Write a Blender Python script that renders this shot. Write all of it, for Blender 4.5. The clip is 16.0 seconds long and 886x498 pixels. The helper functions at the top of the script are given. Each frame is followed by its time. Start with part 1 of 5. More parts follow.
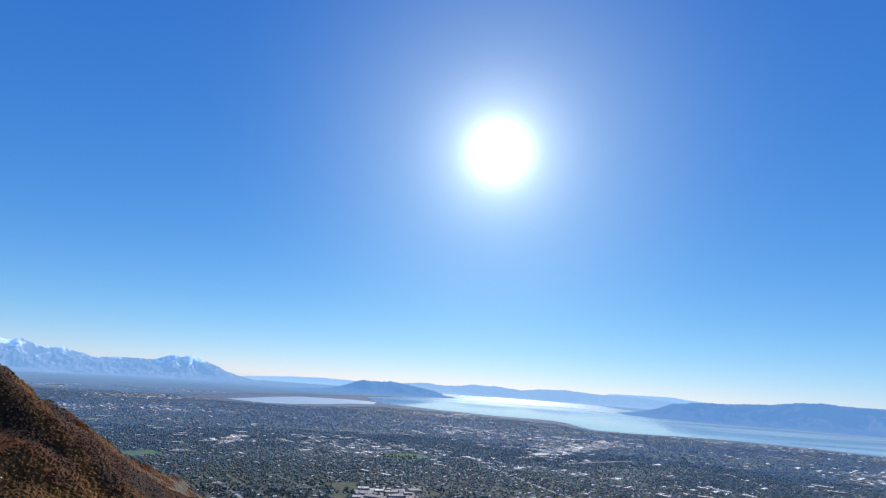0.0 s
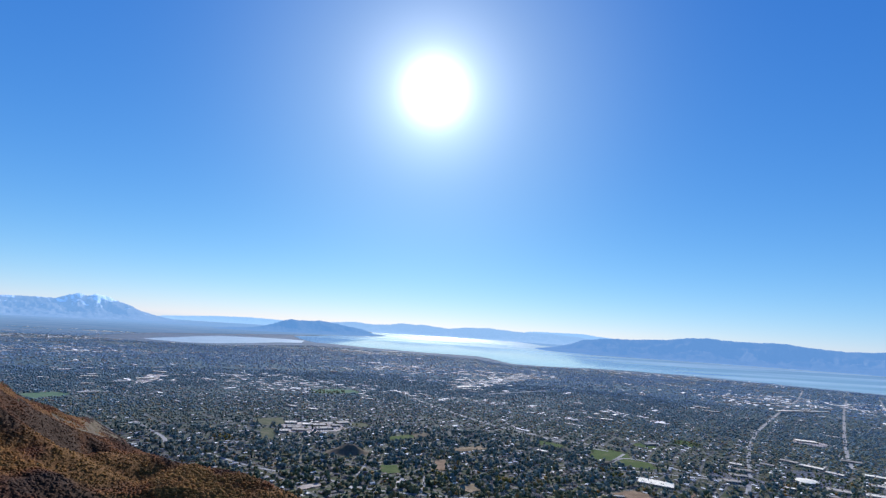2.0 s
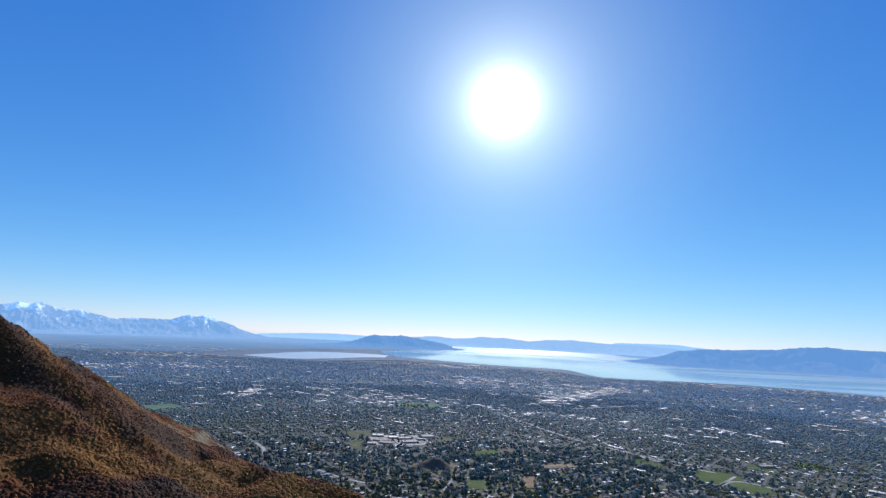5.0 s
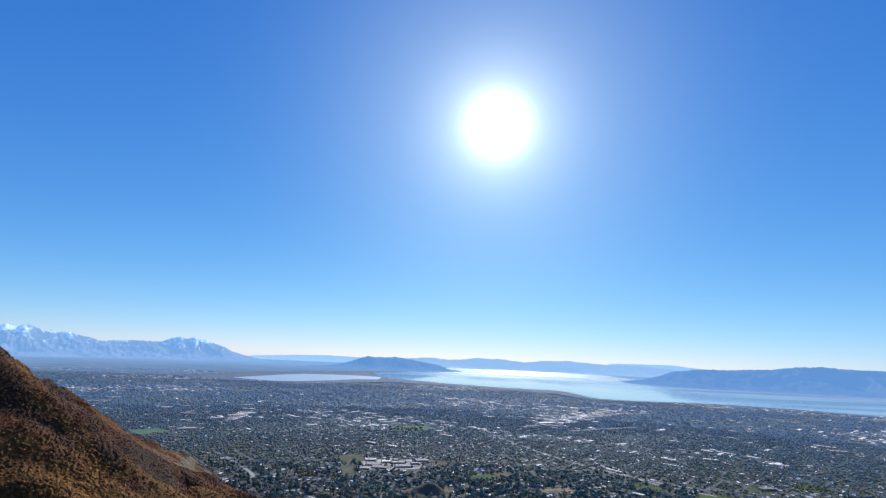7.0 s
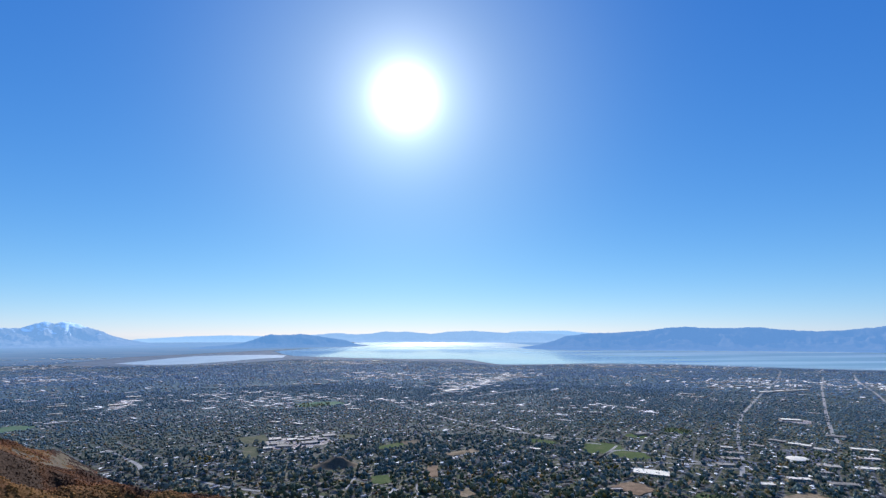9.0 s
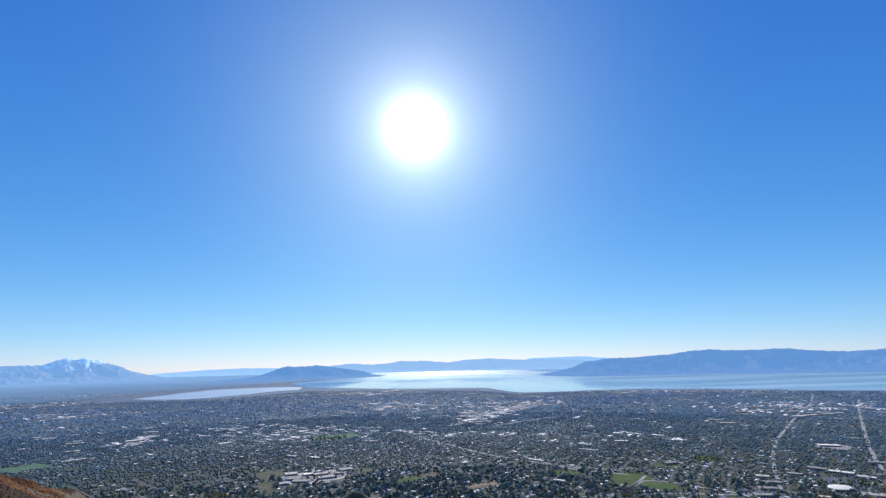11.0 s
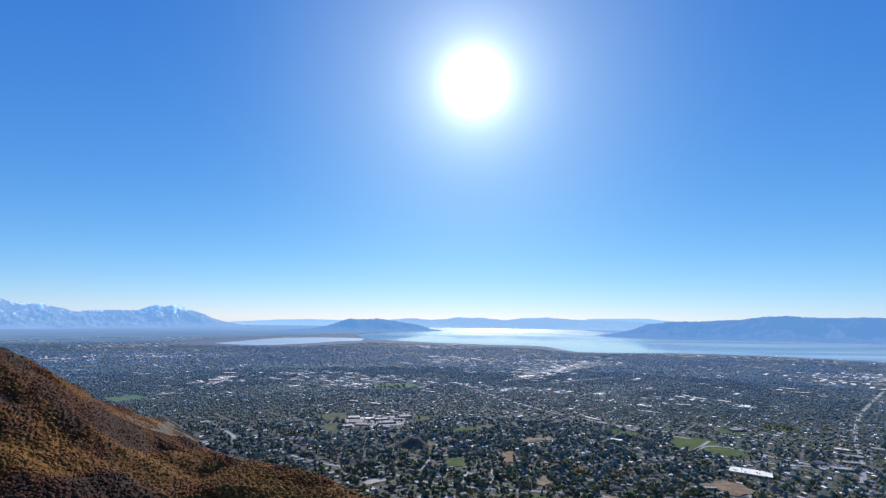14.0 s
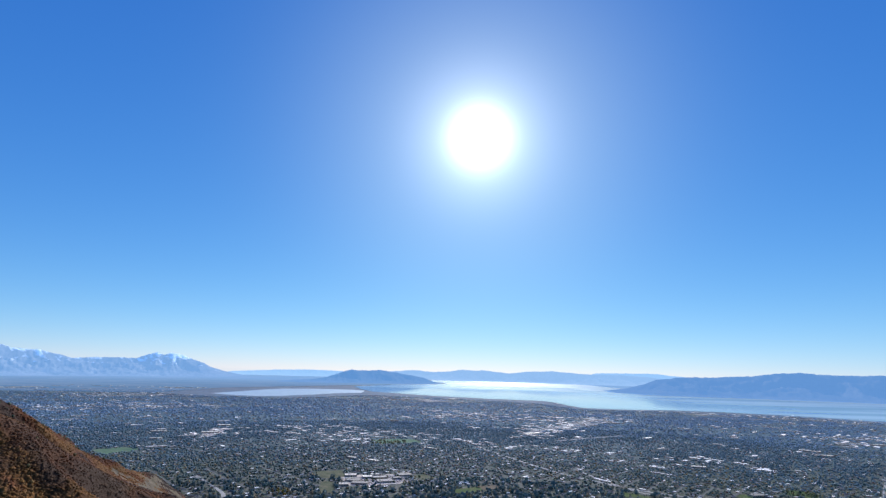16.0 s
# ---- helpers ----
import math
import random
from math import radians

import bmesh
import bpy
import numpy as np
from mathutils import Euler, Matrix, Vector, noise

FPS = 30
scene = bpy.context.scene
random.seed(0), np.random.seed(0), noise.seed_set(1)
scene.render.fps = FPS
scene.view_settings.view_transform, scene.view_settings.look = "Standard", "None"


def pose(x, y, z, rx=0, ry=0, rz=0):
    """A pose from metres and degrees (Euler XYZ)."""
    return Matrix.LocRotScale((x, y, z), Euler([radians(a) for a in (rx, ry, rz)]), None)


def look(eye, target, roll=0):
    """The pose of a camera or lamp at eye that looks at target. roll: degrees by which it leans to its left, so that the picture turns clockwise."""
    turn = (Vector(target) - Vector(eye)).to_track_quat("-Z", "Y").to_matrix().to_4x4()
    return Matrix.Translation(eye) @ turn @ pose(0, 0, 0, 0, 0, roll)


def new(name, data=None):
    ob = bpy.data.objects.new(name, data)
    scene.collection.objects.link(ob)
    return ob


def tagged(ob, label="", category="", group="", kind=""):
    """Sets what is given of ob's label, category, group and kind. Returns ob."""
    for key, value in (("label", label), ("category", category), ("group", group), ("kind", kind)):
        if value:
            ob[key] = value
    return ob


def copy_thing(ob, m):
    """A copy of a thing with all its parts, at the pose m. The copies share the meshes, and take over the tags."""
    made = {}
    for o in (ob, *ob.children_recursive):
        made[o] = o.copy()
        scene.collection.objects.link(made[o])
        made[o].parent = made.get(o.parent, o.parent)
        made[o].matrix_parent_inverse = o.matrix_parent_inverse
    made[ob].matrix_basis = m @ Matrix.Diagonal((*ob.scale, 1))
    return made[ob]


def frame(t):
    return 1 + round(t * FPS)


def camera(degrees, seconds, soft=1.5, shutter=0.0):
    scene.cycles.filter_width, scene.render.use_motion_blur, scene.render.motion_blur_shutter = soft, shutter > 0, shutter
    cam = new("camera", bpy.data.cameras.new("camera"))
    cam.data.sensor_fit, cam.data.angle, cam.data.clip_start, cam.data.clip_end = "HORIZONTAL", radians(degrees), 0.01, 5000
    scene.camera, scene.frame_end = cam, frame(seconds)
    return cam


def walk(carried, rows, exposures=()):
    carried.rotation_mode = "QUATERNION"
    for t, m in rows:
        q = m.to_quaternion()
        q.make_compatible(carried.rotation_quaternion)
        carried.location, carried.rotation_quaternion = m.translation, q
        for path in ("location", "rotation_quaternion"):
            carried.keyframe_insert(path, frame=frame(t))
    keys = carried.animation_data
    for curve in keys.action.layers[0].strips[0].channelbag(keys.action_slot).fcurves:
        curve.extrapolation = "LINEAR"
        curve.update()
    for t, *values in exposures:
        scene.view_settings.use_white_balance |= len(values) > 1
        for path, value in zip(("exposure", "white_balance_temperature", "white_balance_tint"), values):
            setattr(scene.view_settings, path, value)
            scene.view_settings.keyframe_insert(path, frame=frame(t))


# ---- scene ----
# A valley city between foothills and a lake, flown past on a slow glider.
# The country is some 40 km deep; it stands here at about one eighth of its size,
# the far shore and ranges pulled in to fit the camera's view and reach.
cam = camera(87.11, 16.0, soft=1.4)
# seconds, x, y, z, pitch, roll, yaw
PATH = [
    (0.0, -0.97, -10.71, 62.99, 16.36, 4.17, -1.20),
    (0.5, -0.99, -10.35, 62.87, 13.20, 3.98, -2.64),
    (1.0, -1.00, -9.99, 62.75, 12.82, 3.93, -6.82),
    (1.5, -1.00, -9.62, 62.63, 13.40, 3.85, -9.88),
    (2.0, -1.00, -9.25, 62.51, 9.81, 3.78, -10.29),
    (2.5, -1.00, -8.87, 62.39, 10.43, 3.63, -5.47),
    (3.0, -0.99, -8.48, 62.27, 7.00, 3.23, -5.79),
    (3.5, -0.98, -8.09, 62.15, 4.10, 2.92, -7.69),
    (4.0, -0.97, -7.69, 62.03, 7.22, 2.67, -7.09),
    (4.5, -0.94, -7.29, 61.91, 7.59, 2.71, -5.07),
    (5.0, -0.92, -6.88, 61.79, 10.88, 2.83, -0.72),
    (5.2, -0.91, -6.72, 61.74, 12.25, 2.89, -0.45),
    (7.3, -0.74, -4.92, 61.24, 13.95, 2.43, -1.82),
    (7.5, -0.72, -4.74, 61.19, 14.37, 2.23, -3.55),
    (8.0, -0.67, -4.29, 61.07, 11.46, 1.58, -10.96),
    (8.2, -0.65, -4.11, 61.02, 10.44, 1.18, -12.68),
    (10.3, -0.37, -2.16, 60.52, 13.55, -1.71, -12.07),
    (10.5, -0.34, -1.97, 60.48, 14.54, -1.54, -11.66),
    (11.0, -0.26, -1.49, 60.36, 13.88, -1.16, -11.24),
    (11.5, -0.18, -1.00, 60.24, 14.07, -0.79, -5.65),
    (12.0, -0.09, -0.50, 60.12, 14.52, -0.29, -0.75),
    (12.5, 0.00, 0.00, 60.00, 13.75, 0.00, 2.00),
    (13.0, 0.10, 0.51, 59.88, 11.26, 0.37, -0.06),
    (13.5, 0.20, 1.02, 59.76, 10.03, 0.61, -3.32),
    (14.0, 0.30, 1.54, 59.64, 8.78, 0.84, -3.98),
    (14.5, 0.42, 2.07, 59.53, 7.88, 1.07, -4.75),
    (15.0, 0.53, 2.60, 59.41, 9.39, 1.31, -4.10),
    (15.5, 0.65, 3.14, 59.29, 11.23, 1.49, -3.04),
    (16.0, 0.77, 3.68, 59.17, 14.94, 1.66, -3.30),
]
walk(cam, [(t, pose(x, y, z, 90 + p, 0, w) @ pose(0, 0, 0, 0, 0, r)) for t, x, y, z, p, r, w in PATH],
     exposures=[(t, e, 5950, 10) for t, e in ((0.0, -0.05), (0.6, 0.02), (2.5, 0.0), (4.5, 0.04), (6.0, 0.02), (8.0, -0.02), (10.5, -0.03), (12.5, 0.06), (13.5, 0.0), (15.0, 0.02), (16.0, -0.02))])

# ---- sky and sun ----
SUN_AZ, SUN_EL = 7.9, 28.4
sun_way = Vector((math.sin(radians(SUN_AZ)) * math.cos(radians(SUN_EL)),
                  math.cos(radians(SUN_AZ)) * math.cos(radians(SUN_EL)), math.sin(radians(SUN_EL))))
world = bpy.data.worlds.new("world")
scene.world = world
world.use_nodes = True
wn, wl = world.node_tree.nodes, world.node_tree.links
wn.clear()
sky = wn.new("ShaderNodeTexSky")
sky.sky_type, sky.sun_disc = "NISHITA", False
sky.sun_elevation, sky.sun_rotation = radians(SUN_EL), radians(SUN_AZ)
sky.altitude, sky.air_density, sky.dust_density, sky.ozone_density = 1800, 1.0, 0.06, 2.5
parts, joined = wn.new("ShaderNodeSeparateColor"), wn.new("ShaderNodeCombineColor")
wl.new(sky.outputs[0], parts.inputs[0])
for k, (power, gain) in enumerate(((1.2, 0.0478), (0.84, 0.115), (0.45, 0.328))):   # deep blue overhead, pale at the horizon
    p = wn.new("ShaderNodeMath")
    p.operation = "POWER"
    p.inputs[1].default_value = power
    wl.new(parts.outputs[k], p.inputs[0])
    g = wn.new("ShaderNodeMath")
    g.operation = "MULTIPLY"
    g.inputs[1].default_value = gain * 10
    wl.new(p.outputs[0], g.inputs[0])
    wl.new(g.outputs[0], joined.inputs[k])
bg = wn.new("ShaderNodeBackground")
bg.inputs["Strength"].default_value = 0.1
wl.new(joined.outputs[0], bg.inputs["Color"])
# the dazzling sun and the bright air close round it, camera bloom included as glow
tc = wn.new("ShaderNodeTexCoord")
dot = wn.new("ShaderNodeVectorMath")
dot.operation = "DOT_PRODUCT"
dot.inputs[1].default_value = sun_way
wl.new(tc.outputs["Generated"], dot.inputs[0])


def lobe(power, strength, colour):
    m = wn.new("ShaderNodeMath")
    m.operation, m.use_clamp = "POWER", False
    clampn = wn.new("ShaderNodeMath")
    clampn.operation = "MAXIMUM"
    clampn.inputs[1].default_value = 0.0
    wl.new(dot.outputs["Value"], clampn.inputs[0])
    wl.new(clampn.outputs[0], m.inputs[0])
    m.inputs[1].default_value = power
    s = wn.new("ShaderNodeMath")
    s.operation = "MULTIPLY"
    wl.new(m.outputs[0], s.inputs[0])
    s.inputs[1].default_value = strength
    b = wn.new("ShaderNodeBackground")
    b.inputs["Color"].default_value = (*colour, 1)
    wl.new(s.outputs[0], b.inputs["Strength"])
    return b


total = bg
for power, strength, colour in ((800, 1.8, (1, 0.99, 0.96)), (150, 0.55, (0.97, 0.97, 0.92)), (22, 0.34, (0.88, 0.88, 0.5))):
    add = wn.new("ShaderNodeAddShader")
    wl.new(total.outputs[0], add.inputs[0])
    wl.new(lobe(power, strength, colour).outputs[0], add.inputs[1])
    total = add
wout = wn.new("ShaderNodeOutputWorld")
wl.new(total.outputs[0], wout.inputs["Surface"])

sun = new("sun", bpy.data.lights.new("sun", "SUN"))
sun.data.energy, sun.data.angle, sun.data.color = 5.0, radians(0.5), (1.0, 0.95, 0.88)
sun.matrix_world = look((0, 0, 0), -sun_way)


# ---- materials ----
def material(name, colours, scale=1.0, rough=0.8, spec=0.3, bump=0.0, island=False, ob_random=False, detail=4.0, fine=None, metal=0.0):
    """Colours mixed by noise at two sizes, or by each piece's own random number."""
    m = bpy.data.materials.new(name)
    m.use_nodes = True
    n, l = m.node_tree.nodes, m.node_tree.links
    b = n["Principled BSDF"]
    b.inputs["Roughness"].default_value, b.inputs["Specular IOR Level"].default_value = rough, spec
    b.inputs["Metallic"].default_value = metal
    geo = n.new("ShaderNodeNewGeometry")
    ramp = n.new("ShaderNodeValToRGB")
    while len(ramp.color_ramp.elements) < len(colours):
        ramp.color_ramp.elements.new(0.5)
    for e, (at, c) in zip(ramp.color_ramp.elements, colours):
        e.position, e.color = at, (*c, 1)
    no = n.new("ShaderNodeTexNoise")
    no.inputs["Scale"].default_value, no.inputs["Detail"].default_value = scale, detail
    l.new(geo.outputs["Position"], no.inputs["Vector"])
    if island or ob_random:
        src = geo.outputs["Random Per Island"] if island else n.new("ShaderNodeObjectInfo").outputs["Random"]
        l.new(src, ramp.inputs[0])
    else:
        l.new(no.outputs["Fac"], ramp.inputs[0])
    no2 = n.new("ShaderNodeTexNoise")
    no2.inputs["Scale"].default_value, no2.inputs["Detail"].default_value = fine or scale * 6, 3
    l.new(geo.outputs["Position"], no2.inputs["Vector"])
    mr = n.new("ShaderNodeMapRange")
    mr.inputs["From Min"].default_value, mr.inputs["From Max"].default_value = 0.25, 0.75
    mr.inputs["To Min"].default_value, mr.inputs["To Max"].default_value = 0.7, 1.3
    l.new(no2.outputs["Fac"], mr.inputs[0])
    mul = n.new("ShaderNodeVectorMath")
    mul.operation = "SCALE"
    l.new(ramp.outputs[0], mul.inputs[0])
    l.new(mr.outputs[0], mul.inputs["Scale"])
    l.new(mul.outputs[0], b.inputs["Base Color"])
    if bump:
        bp = n.new("ShaderNodeBump")
        bp.inputs["Strength"].default_value, bp.inputs["Distance"].default_value = bump, 1.0
        l.new(no2.outputs["Fac"], bp.inputs["Height"])
        l.new(bp.outputs[0], b.inputs["Normal"])
    return m


# blue-grey valley tones: haze put into the ground colour
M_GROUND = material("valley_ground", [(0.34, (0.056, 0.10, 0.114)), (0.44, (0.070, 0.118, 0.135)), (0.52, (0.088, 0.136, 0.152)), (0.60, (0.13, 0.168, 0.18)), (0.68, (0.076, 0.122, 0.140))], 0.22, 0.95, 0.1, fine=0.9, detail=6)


def yards(m):
    """Lawns, dry grass, beds and drives between the houses below the foothill, giving way to ground tinted blue for
    haze.
    """
    n, l = m.node_tree.nodes, m.node_tree.links
    b = n["Principled BSDF"]
    no = n.new("ShaderNodeTexNoise")
    no.inputs["Scale"].default_value, no.inputs["Detail"].default_value = 0.3, 4
    l.new(n["Geometry"].outputs["Position"], no.inputs["Vector"])
    ramp = n.new("ShaderNodeValToRGB")
    for k, (at, c) in enumerate(((0.34, (0.042, 0.050, 0.028)), (0.43, (0.066, 0.084, 0.034)), (0.50, (0.085, 0.08, 0.045)), (0.56, (0.15, 0.125, 0.082)), (0.61, (0.24, 0.215, 0.18)), (0.68, (0.066, 0.076, 0.036)))):
        e = ramp.color_ramp.elements[k] if k < 2 else ramp.color_ramp.elements.new(at)
        e.position, e.color = at, (*c, 1)
    l.new(no.outputs["Fac"], ramp.inputs[0])
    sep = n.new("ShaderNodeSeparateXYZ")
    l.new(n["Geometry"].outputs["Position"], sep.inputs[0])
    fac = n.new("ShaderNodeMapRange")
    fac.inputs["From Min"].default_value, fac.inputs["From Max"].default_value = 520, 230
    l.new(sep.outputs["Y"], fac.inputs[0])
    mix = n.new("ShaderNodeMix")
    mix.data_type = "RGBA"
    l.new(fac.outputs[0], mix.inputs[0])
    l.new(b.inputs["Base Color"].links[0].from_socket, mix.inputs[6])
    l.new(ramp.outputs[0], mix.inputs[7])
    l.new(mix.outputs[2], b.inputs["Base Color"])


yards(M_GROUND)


def zone(m, ovals, colour):
    """One colour, growth or painted shade, in ragged patches of the hill: centre, half-lengths and turn of each."""
    n, l = m.node_tree.nodes, m.node_tree.links
    b = n["Principled BSDF"]
    last = None
    for cx, cy, rx, ry, turn in ovals:
        mp = n.new("ShaderNodeMapping")
        mp.vector_type = "TEXTURE"
        mp.inputs["Location"].default_value, mp.inputs["Rotation"].default_value, mp.inputs["Scale"].default_value = (cx, cy, 0), (0, 0, radians(-turn)), (rx, ry, 1e4)
        l.new(n["Geometry"].outputs["Position"], mp.inputs[0])
        ln = n.new("ShaderNodeVectorMath")
        ln.operation = "LENGTH"
        l.new(mp.outputs[0], ln.inputs[0])
        if last is None:
            last = ln.outputs["Value"]
        else:
            mn = n.new("ShaderNodeMath")
            mn.operation = "MINIMUM"
            l.new(last, mn.inputs[0])
            l.new(ln.outputs["Value"], mn.inputs[1])
            last = mn.outputs[0]
    wob = n.new("ShaderNodeTexNoise")
    wob.inputs["Scale"].default_value, wob.inputs["Detail"].default_value = 0.12, 6
    l.new(n["Geometry"].outputs["Position"], wob.inputs["Vector"])
    ad = n.new("ShaderNodeMath")
    ad.operation = "MULTIPLY_ADD"
    ad.inputs[1].default_value = 2.4
    l.new(wob.outputs["Fac"], ad.inputs[0])
    l.new(last, ad.inputs[2])
    fac = n.new("ShaderNodeMapRange")
    fac.inputs["From Min"].default_value, fac.inputs["From Max"].default_value = 2.45, 1.6
    l.new(ad.outputs[0], fac.inputs[0])
    mix = n.new("ShaderNodeMix")
    mix.data_type = "RGBA"
    mix.inputs[7].default_value = (*colour, 1)
    l.new(fac.outputs[0], mix.inputs[0])
    l.new(b.inputs["Base Color"].links[0].from_socket, mix.inputs[6])
    l.new(mix.outputs[2], b.inputs["Base Color"])


def hillside(name, island, dim):
    """Autumn scrub and grass in broad drifts of rust, gold, olive and brown."""
    tones = ((0.37, (0.075, 0.036, 0.021)), (0.43, (0.14, 0.048, 0.019)), (0.48, (0.26, 0.082, 0.019)), (0.52, (0.24, 0.10, 0.021)), (0.56, (0.36, 0.15, 0.034)), (0.61, (0.22, 0.070, 0.022)), (0.67, (0.085, 0.038, 0.022)))
    m = material(name, [(at, tuple(k * dim for k in c)) for at, c in tones], 0.04, 0.9, 0.1, bump=0.5, fine=1.3, detail=5)
    n, l = m.node_tree.nodes, m.node_tree.links
    b = n["Principled BSDF"]
    # golden grass on shelf and benches; draws and bowl darkened for shade and oak thickets
    zone(m, ((-88, 142, 14, 30, 8), (10, 91, 16, 8, 40), (-4, 97, 9, 5, 35)), (0.145 * dim, 0.057 * dim, 0.023 * dim))
    zone(m, ((-28, 114, 29, 6, 38), (-15, 102, 12, 5, 40), (-57, 121, 12, 9, 20), (-74, 105, 8, 8, 0)), (0.30 * dim, 0.132 * dim, 0.026 * dim))
    zone(m, ((-92, 99, 14, 6, 20),), (0.21 * dim, 0.088 * dim, 0.022 * dim))
    zone(m, ((-90, 160, 10, 22, 8), (-98, 117, 13, 6, 10), (-80, 123, 8, 4, 30), (-76, 143, 9, 14, 0), (-46, 102, 14, 7, 6)), (0.100 * dim, 0.047 * dim, 0.022 * dim))
    if island:
        kind = n.new("ShaderNodeValToRGB")
        for k, (at, c) in enumerate(((0.0, (0.80, 0.80, 0.81)), (0.5, (1.0, 1.0, 1.0)), (0.8, (1.15, 1.18, 1.03)), (0.9, (0.95, 1.05, 1.3)), (1.0, (1.1, 1.25, 1.6)))):
            e = kind.color_ramp.elements[k] if k < 2 else kind.color_ramp.elements.new(at)
            e.position, e.color = at, (*c, 1)
        l.new(n["Geometry"].outputs["Random Per Island"], kind.inputs[0])
        sc = n.new("ShaderNodeVectorMath")
        sc.operation = "MULTIPLY"
        l.new(b.inputs["Base Color"].links[0].from_socket, sc.inputs[0])
        l.new(kind.outputs[0], sc.inputs[1])
        l.new(sc.outputs[0], b.inputs["Base Color"])
    return m


M_HILL = hillside("hill_soil", False, 0.48)
M_BUSH = hillside("scrub_oak_leaves", True, 0.83)
M_LEAF = material("tree_leaves", [(0.0, (0.080, 0.097, 0.050)), (0.45, (0.135, 0.15, 0.068)), (0.72, (0.19, 0.18, 0.072)), (0.88, (0.25, 0.195, 0.07)), (1.0, (0.34, 0.175, 0.045))], 1.0, 0.8, 0.1, island=True)
# crowns farther out are paler and bluer: haze put into the leaf colour
M_LEAF_SOFT = material("hazed_tree_leaves", [(0.0, (0.102, 0.138, 0.115)), (0.45, (0.162, 0.205, 0.165)), (0.72, (0.215, 0.24, 0.168)), (0.88, (0.275, 0.245, 0.14)), (1.0, (0.35, 0.225, 0.095))], 1.0, 0.85, 0.1, island=True, fine=0.04)
M_LEAF_FAR = material("far_hazed_tree_cover", [(0.0, (0.17, 0.265, 0.36)), (0.6, (0.24, 0.345, 0.44)), (1.0, (0.33, 0.42, 0.49))], 1.0, 0.9, 0.1, island=True, fine=0.04)
M_LEAF_MID = material("mid_hazed_tree_cover", [(0.0, (0.112, 0.174, 0.188)), (0.6, (0.165, 0.238, 0.255)), (0.9, (0.215, 0.28, 0.255)), (1.0, (0.30, 0.28, 0.195))], 1.0, 0.9, 0.1, island=True, fine=0.04)
M_BARK = material("bark", [(0.3, (0.08, 0.06, 0.04)), (0.7, (0.16, 0.12, 0.09))], 2.0, 0.9)
M_ROOF = material("shingle_roof", [(0.0, (0.09, 0.10, 0.105)), (0.4, (0.16, 0.165, 0.165)), (0.62, (0.29, 0.28, 0.26)), (0.74, (0.56, 0.52, 0.45)), (0.82, (0.95, 0.88, 0.76))], 1.0, 0.85, 0.12, island=True)
M_WALL = material("house_wall", [(0.0, (0.24, 0.13, 0.08)), (0.4, (0.34, 0.25, 0.17)), (0.75, (0.42, 0.34, 0.25)), (1.0, (0.60, 0.52, 0.42))], 1.0, 0.8, 0.3, island=True)
M_FLAT = material("membrane_roof", [(0.0, (0.60, 0.54, 0.46)), (0.3, (0.80, 0.73, 0.63)), (0.6, (0.92, 0.85, 0.74)), (1.0, (0.97, 0.90, 0.79))], 0.3, 0.85, 0.1, island=True)
M_WHITE = material("white_roof", [(0.3, (0.91, 0.79, 0.58)), (0.7, (0.98, 0.87, 0.66))], 0.4, 0.7, 0.3)
M_FLAT_ONE = material("gravel_and_membrane_roof", [(0.0, (0.28, 0.24, 0.19)), (0.4, (0.50, 0.43, 0.34)), (0.7, (0.80, 0.70, 0.54)), (1.0, (0.97, 0.86, 0.66))], 0.3, 0.85, 0.1, ob_random=True)
M_STUCCO = material("pale_wall", [(0.3, (0.36, 0.29, 0.21)), (0.7, (0.46, 0.38, 0.29))], 0.5, 0.85)
M_GLASS = material("dark_glass", [(0.3, (0.03, 0.04, 0.05)), (0.7, (0.05, 0.06, 0.08))], 0.5, 0.1, 0.6)
M_ASPHALT = material("asphalt", [(0.3, (0.10, 0.10, 0.10)), (0.7, (0.17, 0.165, 0.16))], 0.15, 0.9, 0.15)
M_STREET = material("street_surface", [(0.3, (0.11, 0.108, 0.098)), (0.7, (0.17, 0.165, 0.148))], 0.1, 0.9, 0.12)
M_ROAD = material("road_surface", [(0.3, (0.30, 0.28, 0.25)), (0.7, (0.42, 0.39, 0.34))], 0.1, 0.9, 0.12)
M_LOT = material("pale_lot", [(0.3, (0.40, 0.32, 0.25)), (0.7, (0.60, 0.50, 0.40))], 0.08, 0.9, 0.1)
M_YARD = material("gravel_yard", [(0.35, (0.13, 0.15, 0.16)), (0.5, (0.22, 0.22, 0.22)), (0.65, (0.36, 0.33, 0.30))], 0.12, 0.9, 0.1, fine=0.6)
M_GRASS = material("mown_grass", [(0.3, (0.075, 0.110, 0.034)), (0.55, (0.105, 0.135, 0.045)), (0.7, (0.15, 0.145, 0.065))], 0.15, 0.95, 0.04, fine=1.2)
# grass of the far lawns, with distance haze mixed into its green
M_PARK = material("hazed_grass", [(0.3, (0.105, 0.175, 0.10)), (0.55, (0.135, 0.20, 0.115)), (0.7, (0.165, 0.205, 0.125))], 0.12, 0.95, 0.04, fine=0.7)
M_OLIVE = material("olive_grass", [(0.35, (0.085, 0.095, 0.052)), (0.5, (0.125, 0.125, 0.07)), (0.65, (0.165, 0.15, 0.09))], 0.2, 0.95, 0.05, fine=1.0)
M_DRY = material("dry_grass", [(0.32, (0.16, 0.115, 0.066)), (0.46, (0.28, 0.205, 0.12)), (0.56, (0.34, 0.255, 0.16)), (0.68, (0.19, 0.14, 0.08))], 0.16, 0.95, 0.05, fine=1.1)
